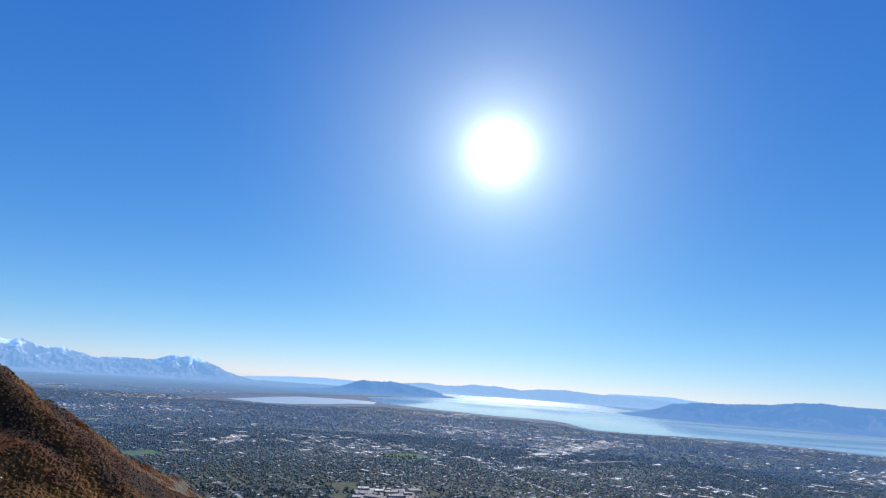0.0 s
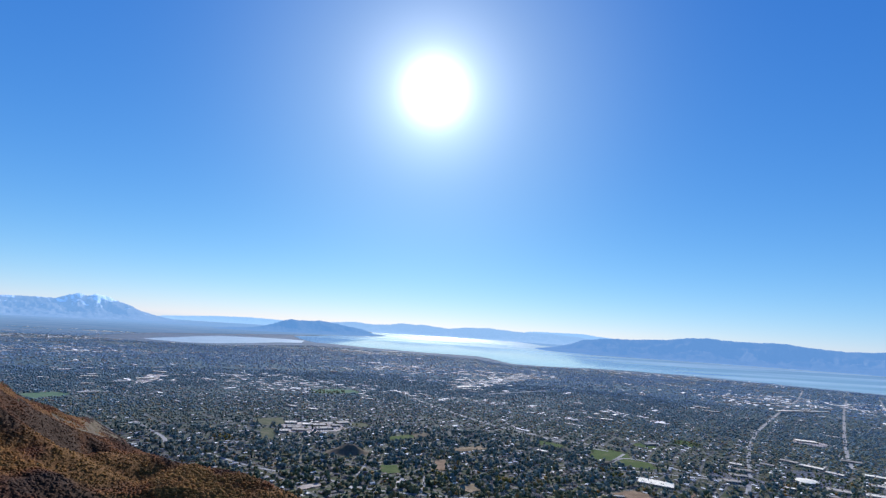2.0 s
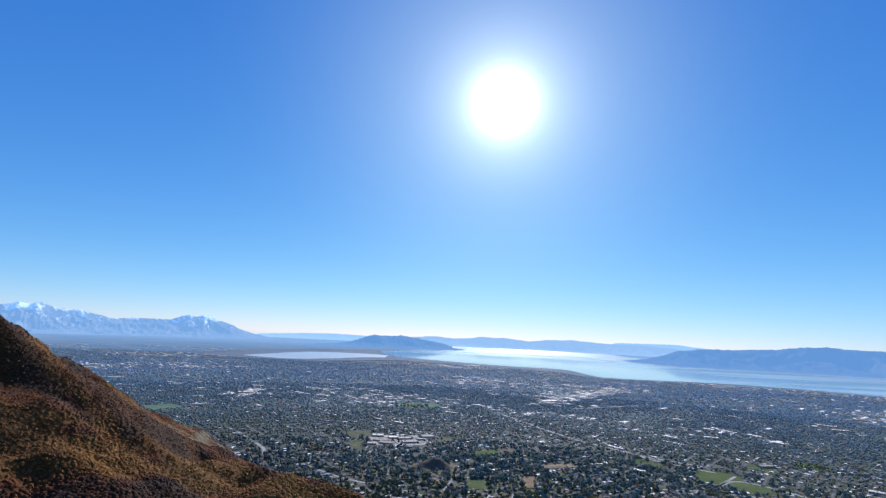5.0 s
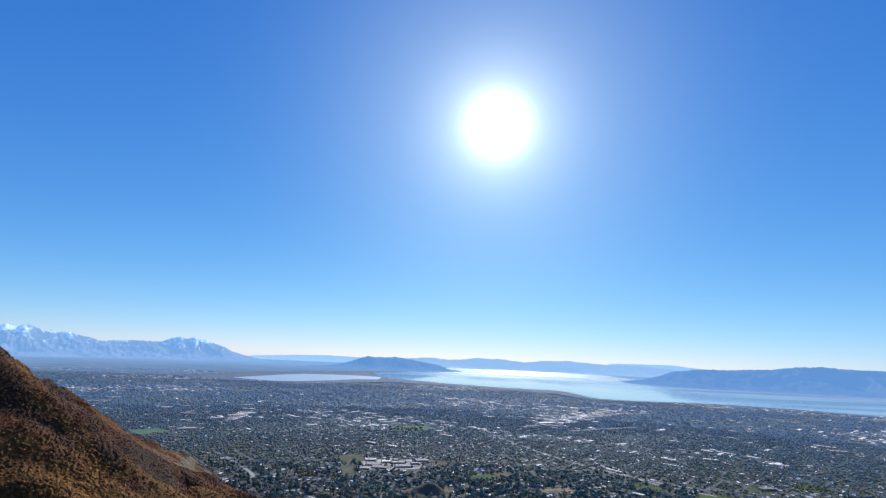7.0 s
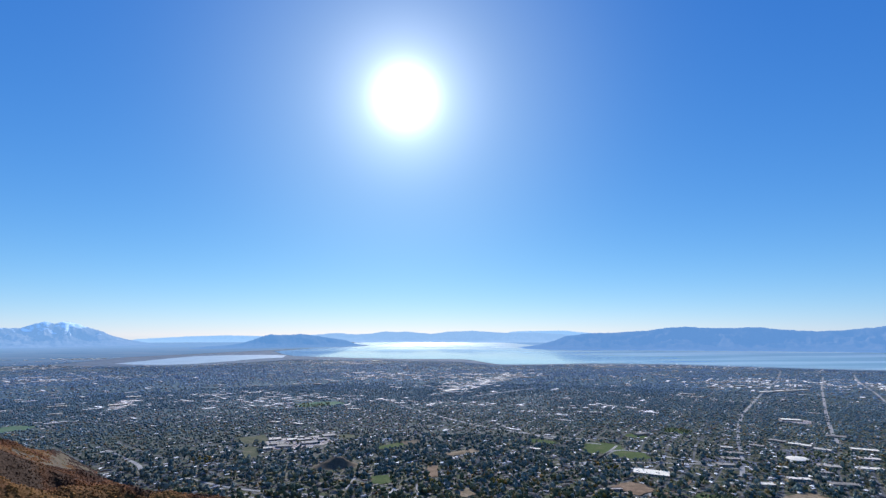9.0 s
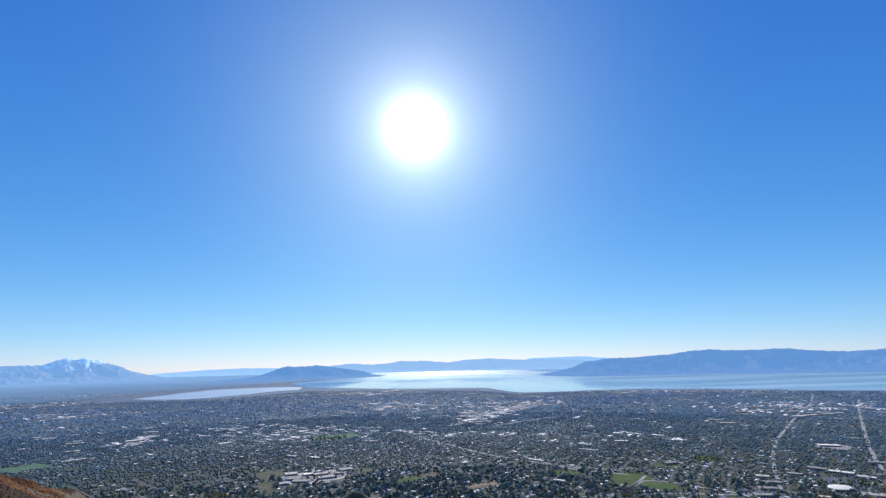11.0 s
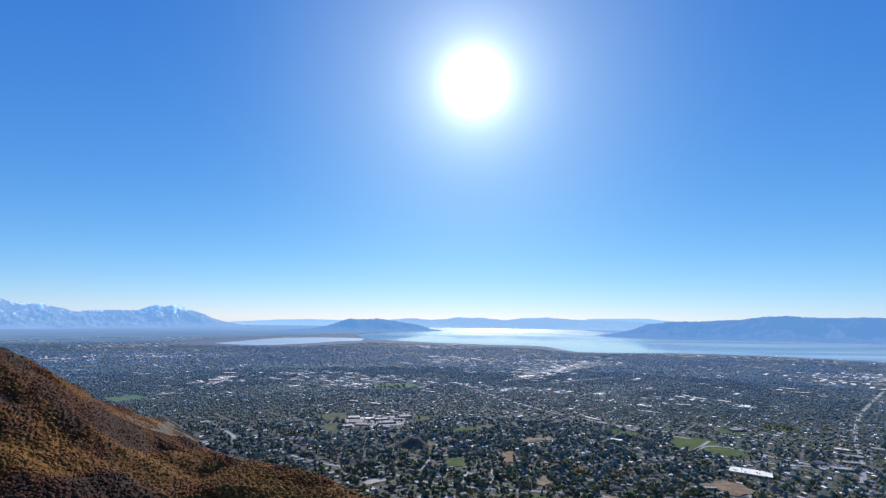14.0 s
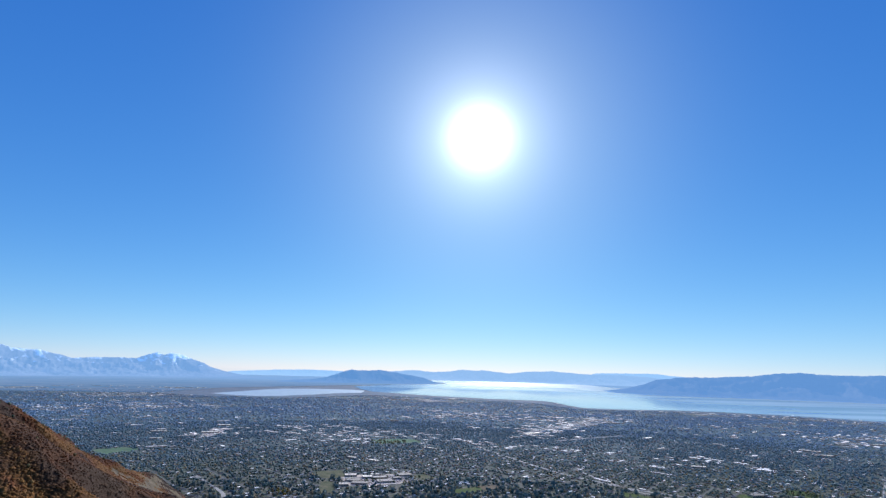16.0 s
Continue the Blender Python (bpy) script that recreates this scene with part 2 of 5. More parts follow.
M_SOIL = material("bare_soil", [(0.3, (0.20, 0.13, 0.075)), (0.7, (0.34, 0.23, 0.14))], 0.25, 0.95, 0.05)
M_BARE = material("worn_slope", [(0.3, (0.10, 0.075, 0.045)), (0.5, (0.17, 0.125, 0.08)), (0.7, (0.12, 0.095, 0.05))], 0.3, 0.95, 0.1, fine=1.5)
# marsh colour turned blue: the haze before it is painted in
M_MARSH = material("marsh", [(0.3, (0.11, 0.16, 0.22)), (0.5, (0.16, 0.19, 0.23)), (0.7, (0.10, 0.15, 0.20))], 0.01, 0.95, 0.1, fine=0.08)

M_WATER = bpy.data.materials.new("lake_water")
M_WATER.use_nodes = True
_n, _l = M_WATER.node_tree.nodes, M_WATER.node_tree.links
_b = _n["Principled BSDF"]
_c = _n.new("ShaderNodeValToRGB")
_c.color_ramp.elements[0].position, _c.color_ramp.elements[0].color = 0.42, (0.26, 0.37, 0.38, 1)
_c.color_ramp.elements[1].position, _c.color_ramp.elements[1].color = 0.57, (0.50, 0.58, 0.55, 1)
_l.new(_c.outputs[0], _b.inputs["Base Color"])
_b.inputs["IOR"].default_value = 1.333
_b.inputs["Specular IOR Level"].default_value = 0.3
_g = _n.new("ShaderNodeNewGeometry")
_w = _n.new("ShaderNodeTexNoise")
_m = _n.new("ShaderNodeMapping")
_m.inputs["Scale"].default_value = (0.0011, 0.008, 1)
_l.new(_g.outputs["Position"], _m.inputs[0])
_l.new(_m.outputs[0], _w.inputs["Vector"])
_w.inputs["Scale"].default_value, _w.inputs["Detail"].default_value = 1.0, 5
_r = _n.new("ShaderNodeMapRange")
_r.inputs["From Min"].default_value, _r.inputs["From Max"].default_value = 0.35, 0.65
_r.inputs["To Min"].default_value, _r.inputs["To Max"].default_value = 0.13, 0.2
_l.new(_w.outputs["Fac"], _r.inputs[0])
# wind ruffles the far end of the lake, the near water lies calm
_s = _n.new("ShaderNodeSeparateXYZ")
_l.new(_g.outputs["Position"], _s.inputs[0])
_f = _n.new("ShaderNodeMapRange")
_f.inputs["From Min"].default_value, _f.inputs["From Max"].default_value = 1750, 2250
_f.inputs["To Min"].default_value, _f.inputs["To Max"].default_value = 0.3, 1.0
_l.new(_s.outputs["Y"], _f.inputs[0])
_k = _n.new("ShaderNodeMath")
_k.operation = "MULTIPLY"
_l.new(_r.outputs[0], _k.inputs[0])
_l.new(_f.outputs[0], _k.inputs[1])
_e = _n.new("ShaderNodeMapRange")
_e.inputs["From Min"].default_value, _e.inputs["From Max"].default_value = 480, 1000
_e.inputs["To Min"].default_value, _e.inputs["To Max"].default_value = 0.0, 0.16
_l.new(_s.outputs["X"], _e.inputs[0])
_a = _n.new("ShaderNodeMath")
_l.new(_k.outputs[0], _a.inputs[0])
_l.new(_e.outputs[0], _a.inputs[1])
_l.new(_a.outputs[0], _b.inputs["Roughness"])
_l.new(_w.outputs["Fac"], _c.inputs[0])


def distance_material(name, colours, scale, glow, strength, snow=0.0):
    """Far ranges: rock and scrub, the kilometres of bright air before them painted in as emission."""
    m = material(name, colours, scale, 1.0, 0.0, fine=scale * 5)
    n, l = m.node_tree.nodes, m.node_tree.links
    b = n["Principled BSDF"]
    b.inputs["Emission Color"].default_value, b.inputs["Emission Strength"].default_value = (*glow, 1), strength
    if snow:
        geo = n.new("ShaderNodeNewGeometry")
        sep = n.new("ShaderNodeSeparateXYZ")
        l.new(geo.outputs["Position"], sep.inputs[0])
        no = n.new("ShaderNodeTexNoise")
        no.inputs["Scale"].default_value, no.inputs["Detail"].default_value = 0.022, 10
        l.new(geo.outputs["Position"], no.inputs["Vector"])
        hi = n.new("ShaderNodeMath")
        hi.operation = "MULTIPLY_ADD"
        hi.inputs[1].default_value, hi.inputs[2].default_value = 1 / 330, -snow / 330
        l.new(sep.outputs["Z"], hi.inputs[0])
        ad = n.new("ShaderNodeMath")
        ad.operation = "ADD"
        l.new(hi.outputs[0], ad.inputs[0])
        l.new(no.outputs["Fac"], ad.inputs[1])
        st = n.new("ShaderNodeMapRange")
        st.inputs["From Min"].default_value, st.inputs["From Max"].default_value = 0.65, 0.77
        l.new(ad.outputs[0], st.inputs[0])
        mx = n.new("ShaderNodeMix")
        mx.data_type = "RGBA"
        old = b.inputs["Base Color"].links[0].from_socket
        l.new(st.outputs[0], mx.inputs[0])
        l.new(old, mx.inputs[6])
        mx.inputs[7].default_value = (0.62, 0.64, 0.66, 1)
        l.new(mx.outputs[2], b.inputs["Base Color"])
    return m


# the plain's glow is haze painted in as emission
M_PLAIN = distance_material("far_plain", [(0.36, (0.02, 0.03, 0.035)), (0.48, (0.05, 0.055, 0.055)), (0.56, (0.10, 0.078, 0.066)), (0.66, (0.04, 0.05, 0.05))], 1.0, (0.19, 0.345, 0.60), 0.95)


def haze_glow(m, near, far, glow_near, glow_far):
    """Haze painted as emission: the farther the land, the brighter its glow."""
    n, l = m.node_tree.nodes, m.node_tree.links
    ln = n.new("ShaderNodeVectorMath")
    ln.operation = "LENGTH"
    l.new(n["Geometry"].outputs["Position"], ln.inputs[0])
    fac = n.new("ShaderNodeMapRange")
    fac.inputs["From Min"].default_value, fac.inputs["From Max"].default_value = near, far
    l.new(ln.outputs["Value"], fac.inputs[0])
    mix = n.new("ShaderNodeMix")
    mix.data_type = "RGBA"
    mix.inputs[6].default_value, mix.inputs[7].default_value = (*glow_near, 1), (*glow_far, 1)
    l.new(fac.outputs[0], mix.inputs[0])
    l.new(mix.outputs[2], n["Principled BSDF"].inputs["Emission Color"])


haze_glow(M_PLAIN, 1000, 3000, (0.085, 0.15, 0.255), (0.225, 0.40, 0.67))
_pm = M_PLAIN.node_tree.nodes.new("ShaderNodeMapping")
_pm.inputs["Scale"].default_value = (0.004, 0.013, 1)
_pn = [q for q in M_PLAIN.node_tree.nodes if q.type == "TEX_NOISE"][0]
M_PLAIN.node_tree.links.new(_pn.inputs["Vector"].links[0].from_socket, _pm.inputs[0])
M_PLAIN.node_tree.links.new(_pm.outputs[0], _pn.inputs["Vector"])
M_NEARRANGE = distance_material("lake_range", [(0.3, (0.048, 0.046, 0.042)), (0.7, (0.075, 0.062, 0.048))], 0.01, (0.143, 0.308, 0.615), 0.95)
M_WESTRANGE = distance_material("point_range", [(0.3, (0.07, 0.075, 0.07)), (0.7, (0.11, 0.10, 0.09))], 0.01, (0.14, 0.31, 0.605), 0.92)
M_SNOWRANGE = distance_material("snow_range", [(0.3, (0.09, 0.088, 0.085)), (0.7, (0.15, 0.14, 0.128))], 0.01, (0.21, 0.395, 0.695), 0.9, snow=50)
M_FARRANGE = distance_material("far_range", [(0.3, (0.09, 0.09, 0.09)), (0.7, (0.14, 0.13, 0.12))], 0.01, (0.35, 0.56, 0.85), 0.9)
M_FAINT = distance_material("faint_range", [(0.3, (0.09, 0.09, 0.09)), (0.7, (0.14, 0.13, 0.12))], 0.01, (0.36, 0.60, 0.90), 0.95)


# ---- mesh helpers ----
def mesh_of(name, verts, faces, mats, indices=None, smooth=False):
    me = bpy.data.meshes.new(name)
    verts, faces = np.asarray(verts, np.float32), np.asarray(faces, np.int32)
    k = faces.shape[1]
    me.vertices.add(len(verts))
    me.vertices.foreach_set("co", verts.ravel())
    me.loops.add(faces.size)
    me.loops.foreach_set("vertex_index", faces.ravel())
    me.polygons.add(len(faces))
    me.polygons.foreach_set("loop_start", np.arange(0, faces.size, k, dtype=np.int32))
    if indices is not None:
        me.polygons.foreach_set("material_index", np.asarray(indices, np.int32))
    me.polygons.foreach_set("use_smooth", np.full(len(faces), smooth))
    for m in mats:
        me.materials.append(m)
    me.update(calc_edges=True)
    return me


def thing(name, label, category, group="", kind="", at=None):
    ob = new(name)
    ob.empty_display_size = 0.1
    if at is not None:
        ob.matrix_basis = at
    return tagged(ob, label, category, group, kind)


def part(name, bm, mat, parent, label=""):
    me = bpy.data.meshes.new(name)
    bm.to_mesh(me)
    bm.free()
    me.materials.append(mat)
    ob = new(name, me)
    ob.parent = parent
    return tagged(ob, label)


def box(bm, x0, y0, z0, x1, y1, z1):
    v = [bm.verts.new(p) for p in ((x0, y0, z0), (x1, y0, z0), (x1, y1, z0), (x0, y1, z0), (x0, y0, z1), (x1, y0, z1), (x1, y1, z1), (x0, y1, z1))]
    for f in ((0, 3, 2, 1), (4, 5, 6, 7), (0, 1, 5, 4), (1, 2, 6, 5), (2, 3, 7, 6), (3, 0, 4, 7)):
        bm.faces.new([v[i] for i in f])
    return bm


def boxed(*boxes):
    bm = bmesh.new()
    for b in boxes:
        box(bm, *b)
    return bm


rng = np.random.default_rng(7)
_bm = bmesh.new()
bmesh.ops.create_icosphere(_bm, subdivisions=1, radius=1)
ICO_V = np.array([v.co[:] for v in _bm.verts])
ICO_F = np.array([[v.index for v in f.verts] for f in _bm.faces])
_bm.free()
_ring = [(math.cos(a), math.sin(a)) for a in np.arange(5) * 2 * math.pi / 5]
DOME_V = np.array([(0, 0, 1.0)] + [(0.72 * c, 0.72 * q, 0.62) for c, q in _ring] + [(0.95 * c - 0.3 * q, 0.95 * q + 0.3 * c, -0.25) for c, q in _ring])
DOME_F = np.array([(0, 1 + k, 1 + (k + 1) % 5) for k in range(5)] + [(1 + k, 6 + k, 1 + (k + 1) % 5) for k in range(5)] + [(1 + (k + 1) % 5, 6 + k, 6 + (k + 1) % 5) for k in range(5)])
OCT_V = np.array([(1, 0, 0), (0, 1, 0), (-1, 0, 0), (0, -1, 0), (0, 0, 1), (0, 0, -0.6)], float)
OCT_F = np.array([(0, 1, 4), (1, 2, 4), (2, 3, 4), (3, 0, 4), (1, 0, 5), (2, 1, 5), (3, 2, 5), (0, 3, 5)])


def clumps(centres, radii, tall, tv, tf, rough=0.3):
    """Rough leafy lumps, one at each centre."""
    n, k = len(centres), len(tv)
    a = rng.uniform(0, 2 * math.pi, n)
    ca, sa = np.cos(a)[:, None], np.sin(a)[:, None]
    j = 1 + rng.uniform(-rough, rough, (n, k))
    x, y, z = (tv[None, :, i] * j for i in range(3))
    v = np.stack([(x * ca - y * sa) * radii[:, None], (x * sa + y * ca) * radii[:, None], z * (radii * tall)[:, None]], -1) + centres[:, None]
    f = tf[None] + (np.arange(n) * k)[:, None, None]
    return v.reshape(-1, 3), f.reshape(-1, tf.shape[1])


def inside(px, py, poly):
    res = np.zeros(px.shape, bool)
    for (xa, ya), (xb, yb) in zip(poly, poly[1:] + poly[:1]):
        c = (ya > py) != (yb > py)
        res ^= c & (px < (xb - xa) * (py - ya) / ((yb - ya) or 1e-9) + xa)
    return res


# ---- valley floor, lake ----
def sheet(name, rings, mat, z=0.0):
    v, f = [(0, 0, z)], []
    seg = 128
    for r in rings:
        v += [(r * math.cos(2 * math.pi * i / seg), r * math.sin(2 * math.pi * i / seg), z) for i in range(seg)]
    for i in range(seg):
        f.append((0, 1 + i, 1 + (i + 1) % seg, 1 + (i + 1) % seg))
    for k in range(len(rings) - 1):
        for i in range(seg):
            a, b = 1 + k * seg + i, 1 + k * seg + (i + 1) % seg
            f.append((a, a + seg, b + seg, b))
    bm = bmesh.new()
    vs = [bm.verts.new(p) for p in v]
    for q in f:
        bm.faces.new([vs[i] for i in dict.fromkeys(q)])
    me = bpy.data.meshes.new(name)
    bm.to_mesh(me)
    bm.free()
    me.materials.append(mat)
    return new(name, me)


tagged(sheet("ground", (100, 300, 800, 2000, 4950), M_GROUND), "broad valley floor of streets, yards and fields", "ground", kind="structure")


def outline(name, pts, z, mat, label, category, kind="structure", thick=0.0):
    bm = bmesh.new()
    face = bm.faces.new([bm.verts.new((x, y, z)) for x, y in pts])
    if face.calc_area() and face.normal.z < 0:
        face.normal_flip()
    bmesh.ops.triangulate(bm, faces=bm.faces[:])
    me = bpy.data.meshes.new(name)
    bm.normal_update()
    for f in bm.faces:
        if f.normal.z < 0:
            f.normal_flip()
    bm.to_mesh(me)
    bm.free()
    me.materials.append(mat)
    return tagged(new(name, me), label, category, kind=kind)


LAKE = [(-224, 1933), (-68, 2425), (110, 2610), (217, 2898), (140, 3600), (190, 4300), (800, 4420), (1300, 4300), (1443, 4051), (1362, 3505), (1273, 2936),
        (1155, 2414), (1050, 2051), (1010, 1830), (1300, 1800), (1700, 1650), (2200, 1450), (2600, 1180), (2100, 300), (1120, 520), (958, 655), (858, 746), (719, 883), (620, 937),
        (529, 957), (416, 946), (347, 960), (338, 1031), (341, 1137), (325, 1199), (194, 1235), (55, 1320), (-23, 1404), (-109, 1458), (-165, 1650)]
BAY = [(-458, 1158), (-440, 1271), (-421, 1409), (-386, 1533), (-304, 1582), (-212, 1585), (-142, 1542), (-136, 1382), (-193, 1328), (-234, 1220), (-293, 1115), (-338, 1090), (-415, 1122)]
outline("water", LAKE, 0.3, M_WATER, "wide pale lake with a glittering far end", "lake")
M_BAY = material("shallow_water", [(0.3, (0.40, 0.43, 0.44)), (0.7, (0.48, 0.50, 0.51))], 0.01, 0.3, 0.5)
outline("water_bay", BAY, 0.3, M_BAY, "flat shallow bay beside the marsh", "bay")
MARSH = [(-560, 1120), (-560, 1500), (-420, 1750), (-150, 2150), (-60, 2420), (-230, 1930), (-170, 1650), (-110, 1455), (-20, 1400), (60, 1315), (200, 1230), (330, 1195), (335, 1030),
         (345, 955), (530, 950), (720, 878), (960, 650), (940, 632), (700, 858), (500, 922), (330, 925), (290, 1080), (100, 1190), (-100, 1280), (-250, 1070), (-420, 1060)]
outline("ground_marsh", MARSH, 0.15, M_MARSH, "flat marsh along the lake shore, tinted blue by haze", "marsh")


PLAIN = [(-1300, 850), (-2300, 1800), (-2300, 3900), (-900, 4500), (100, 4600), (140, 3000), (100, 2620), (-70, 2430), (-420, 1770), (-560, 1500), (-572, 1130), (-900, 1050)]
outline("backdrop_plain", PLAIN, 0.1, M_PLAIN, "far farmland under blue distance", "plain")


SHORE = [(1000, 1830), (1060, 2051), (1155, 2414), (1273, 2936), (1362, 3505), (1443, 4051), (1250, 4380), (2000, 4300), (2700, 3200), (2000, 1900)]
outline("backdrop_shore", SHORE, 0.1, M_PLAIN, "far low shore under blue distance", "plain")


# ---- ranges ----
def mountain(name, crest, width, mat, label, spurs=0.35, seed=0, nu=180, nv=26):
    """A range along a crest of (bearing, distance, height), with spurs and gullies down both flanks."""
    az, dist, ht = (np.array(c, float) for c in zip(*crest))
    s = np.linspace(az[0], az[-1], nu)
    d, h = np.interp(s, az, dist), np.interp(s, az, ht)
    v = []
    for i in range(nu):
        a = radians(s[i])
        for k in range(nv):
            w = 2 * k / (nv - 1) - 1
            r = d[i] + w * width
            x, y = r * math.sin(a), r * math.cos(a)
            q = Vector((x, y, seed * 100.0))
            fall = (1 - abs(w)) ** 1.25
            bend = Vector((noise.noise(q * 0.004), noise.noise(q * 0.004 + Vector((9, 4, 2))), 0)) * 60
            gul = 1.15 * abs(noise.noise((q + bend) * 0.009)) + 0.6 * abs(noise.noise((q + bend) * 0.023)) + 0.3 * abs(noise.noise(q * 0.06))
            cut = 1 - spurs * min(1, abs(w) * 4) * gul * 1.6
            tip = 1 + 0.03 * noise.noise(q * 0.05)
            end = min(1, 8 * i / nu, 8 * (nu - 1 - i) / nu) ** 0.6
            v.append((x, y, max(-3.0, (h[i] + 3) * fall * cut * tip * end - 3)))
    f = [(i * nv + k, (i + 1) * nv + k, (i + 1) * nv + k + 1, i * nv + k + 1) for i in range(nu - 1) for k in range(nv - 1)]
    return tagged(new(name, mesh_of(name, v, [q[::-1] for q in f], [mat], smooth=True)), label, "mountain")


def hz(d, el):
    return 60 + d * math.tan(radians(el))


def crest(d0, d1, *pairs):
    a0, a1 = pairs[0][0], pairs[-1][0]
    out = []
    for a, el in pairs:
        d = d0 + (d1 - d0) * (a - a0) / (a1 - a0)
        out.append((a, d, max(0.5, hz(d, el))))
    return out


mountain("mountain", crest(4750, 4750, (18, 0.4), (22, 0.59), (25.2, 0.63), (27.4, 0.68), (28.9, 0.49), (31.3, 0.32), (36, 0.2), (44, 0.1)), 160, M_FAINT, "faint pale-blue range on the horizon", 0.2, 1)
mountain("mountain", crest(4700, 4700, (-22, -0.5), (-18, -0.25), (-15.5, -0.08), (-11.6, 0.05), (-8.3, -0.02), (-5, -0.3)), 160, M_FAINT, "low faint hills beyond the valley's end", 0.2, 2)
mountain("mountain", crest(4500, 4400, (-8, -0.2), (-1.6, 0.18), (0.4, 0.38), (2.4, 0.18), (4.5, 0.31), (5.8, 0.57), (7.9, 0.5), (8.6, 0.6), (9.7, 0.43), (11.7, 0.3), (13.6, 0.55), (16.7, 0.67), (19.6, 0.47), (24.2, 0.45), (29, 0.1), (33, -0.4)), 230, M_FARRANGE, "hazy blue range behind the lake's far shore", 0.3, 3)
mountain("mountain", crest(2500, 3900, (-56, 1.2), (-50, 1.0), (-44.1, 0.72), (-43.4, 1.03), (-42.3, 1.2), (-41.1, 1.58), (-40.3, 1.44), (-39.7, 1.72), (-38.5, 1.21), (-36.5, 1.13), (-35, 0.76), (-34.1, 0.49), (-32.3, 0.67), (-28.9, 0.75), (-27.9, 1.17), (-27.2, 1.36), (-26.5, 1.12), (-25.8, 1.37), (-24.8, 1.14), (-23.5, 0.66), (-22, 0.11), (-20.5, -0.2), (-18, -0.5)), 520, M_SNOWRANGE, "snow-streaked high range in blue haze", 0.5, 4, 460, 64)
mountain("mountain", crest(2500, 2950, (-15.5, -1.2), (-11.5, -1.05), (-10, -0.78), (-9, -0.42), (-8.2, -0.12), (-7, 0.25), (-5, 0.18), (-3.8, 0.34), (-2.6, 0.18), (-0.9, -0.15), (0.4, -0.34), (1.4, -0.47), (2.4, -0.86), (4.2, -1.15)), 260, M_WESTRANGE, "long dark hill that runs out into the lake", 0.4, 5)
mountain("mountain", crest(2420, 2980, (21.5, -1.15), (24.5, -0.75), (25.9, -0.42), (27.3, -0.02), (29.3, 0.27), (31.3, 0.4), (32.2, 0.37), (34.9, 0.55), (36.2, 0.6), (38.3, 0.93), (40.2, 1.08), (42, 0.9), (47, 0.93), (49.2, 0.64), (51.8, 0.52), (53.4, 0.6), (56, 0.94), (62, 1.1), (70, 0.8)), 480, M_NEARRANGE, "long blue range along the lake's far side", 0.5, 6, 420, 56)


# ---- foothill ----
RIDGES = [
    (0.80, [(-260, 20, 125), (-190, 70, 98), (-118, 118, 65.6), (-124, 146, 55.2), (-125.5, 163, 51), (-126, 174, 46.2), (-124, 189, 36), (-121, 204, 27.6), (-117, 224, 19.6), (-116, 244, 12.6), (-114, 256, -2)]),
    (((0.36, 0.26, 0.10), 0.8), [(-125, 84, 46), (-90, 99, 38), (-72.5, 108, 31.8), (-69.6, 114.5, 31), (-66.6, 121.5, 30), (-63, 130, 28.8), (-58.5, 137, 27), (-52.8, 139, 26), (-46, 134, 26.4), (-37, 129, 26.6), (-28, 124, 24.2), (-19, 119, 24.2), (-10, 113, 23.0), (-3, 109, 21.9), (5, 103, 23.0), (13, 95, 24.2), (20, 86, 24.2), (25, 76, 25.2), (30, 64, 26)]),
    (0.42, [(-120, 66, 45), (-78, 96, 36), (-62, 95, 29.5), (-52, 84, 27)]),
    (0.55, [(-118, 121, 61), (-96, 128, 45), (-92, 150, 34), (-95, 185, 22), (-99, 212, 9), (-97, 235, -2)]),
    (0.85, [(-118, 124, 62), (-107, 123, 54.5), (-98, 125, 48), (-91, 128, 42.5), (-87, 133, 37), (-85, 141, 31)]),
]


def hill_height(x, y):
    x, y = np.asarray(x, float), np.asarray(y, float)
    acc = np.zeros_like(x)
    k = 1.1
    for slope, pts in RIDGES:
        side = slope
        behind = y > np.interp(x, [p[0] for p in pts], [p[1] for p in pts])
        best = np.full(x.shape, -99.0)
        for (xa, ya, za), (xb, yb, zb) in zip(pts, pts[1:]):
            dx, dy = xb - xa, yb - ya
            t = np.clip(((x - xa) * dx + (y - ya) * dy) / (dx * dx + dy * dy), 0, 1)
            if isinstance(slope, tuple):                 # gentle on the camera's side, steep behind, shaped to fit its view
                side = np.where(behind, slope[1], np.interp(xa + t * dx, (-60, -32, -14), slope[0]))
            best = np.maximum(best, za + (zb - za) * t - side * np.hypot(x - xa - t * dx, y - ya - t * dy))
        acc += np.exp(np.clip(best / k, -40, 60))
    return k * np.log(acc + 1e-9)


HOLLOWS = [(-107, 111, 7, 4.5), (-98, 114, 7, 4.5), (-90, 118, 5, 3.0), (-83, 131, 4.5, 2.0), (-91, 98, 10, -1.5), (-73, 136, 7, 4.0), (-70, 150, 8, 6.0), (-110, 150, 9, 3.5), (-49, 93, 7, 5.0), (-37, 93, 11, 15.0), (-26, 88, 9, 9.0), (4, 90, 7, 1.6)]


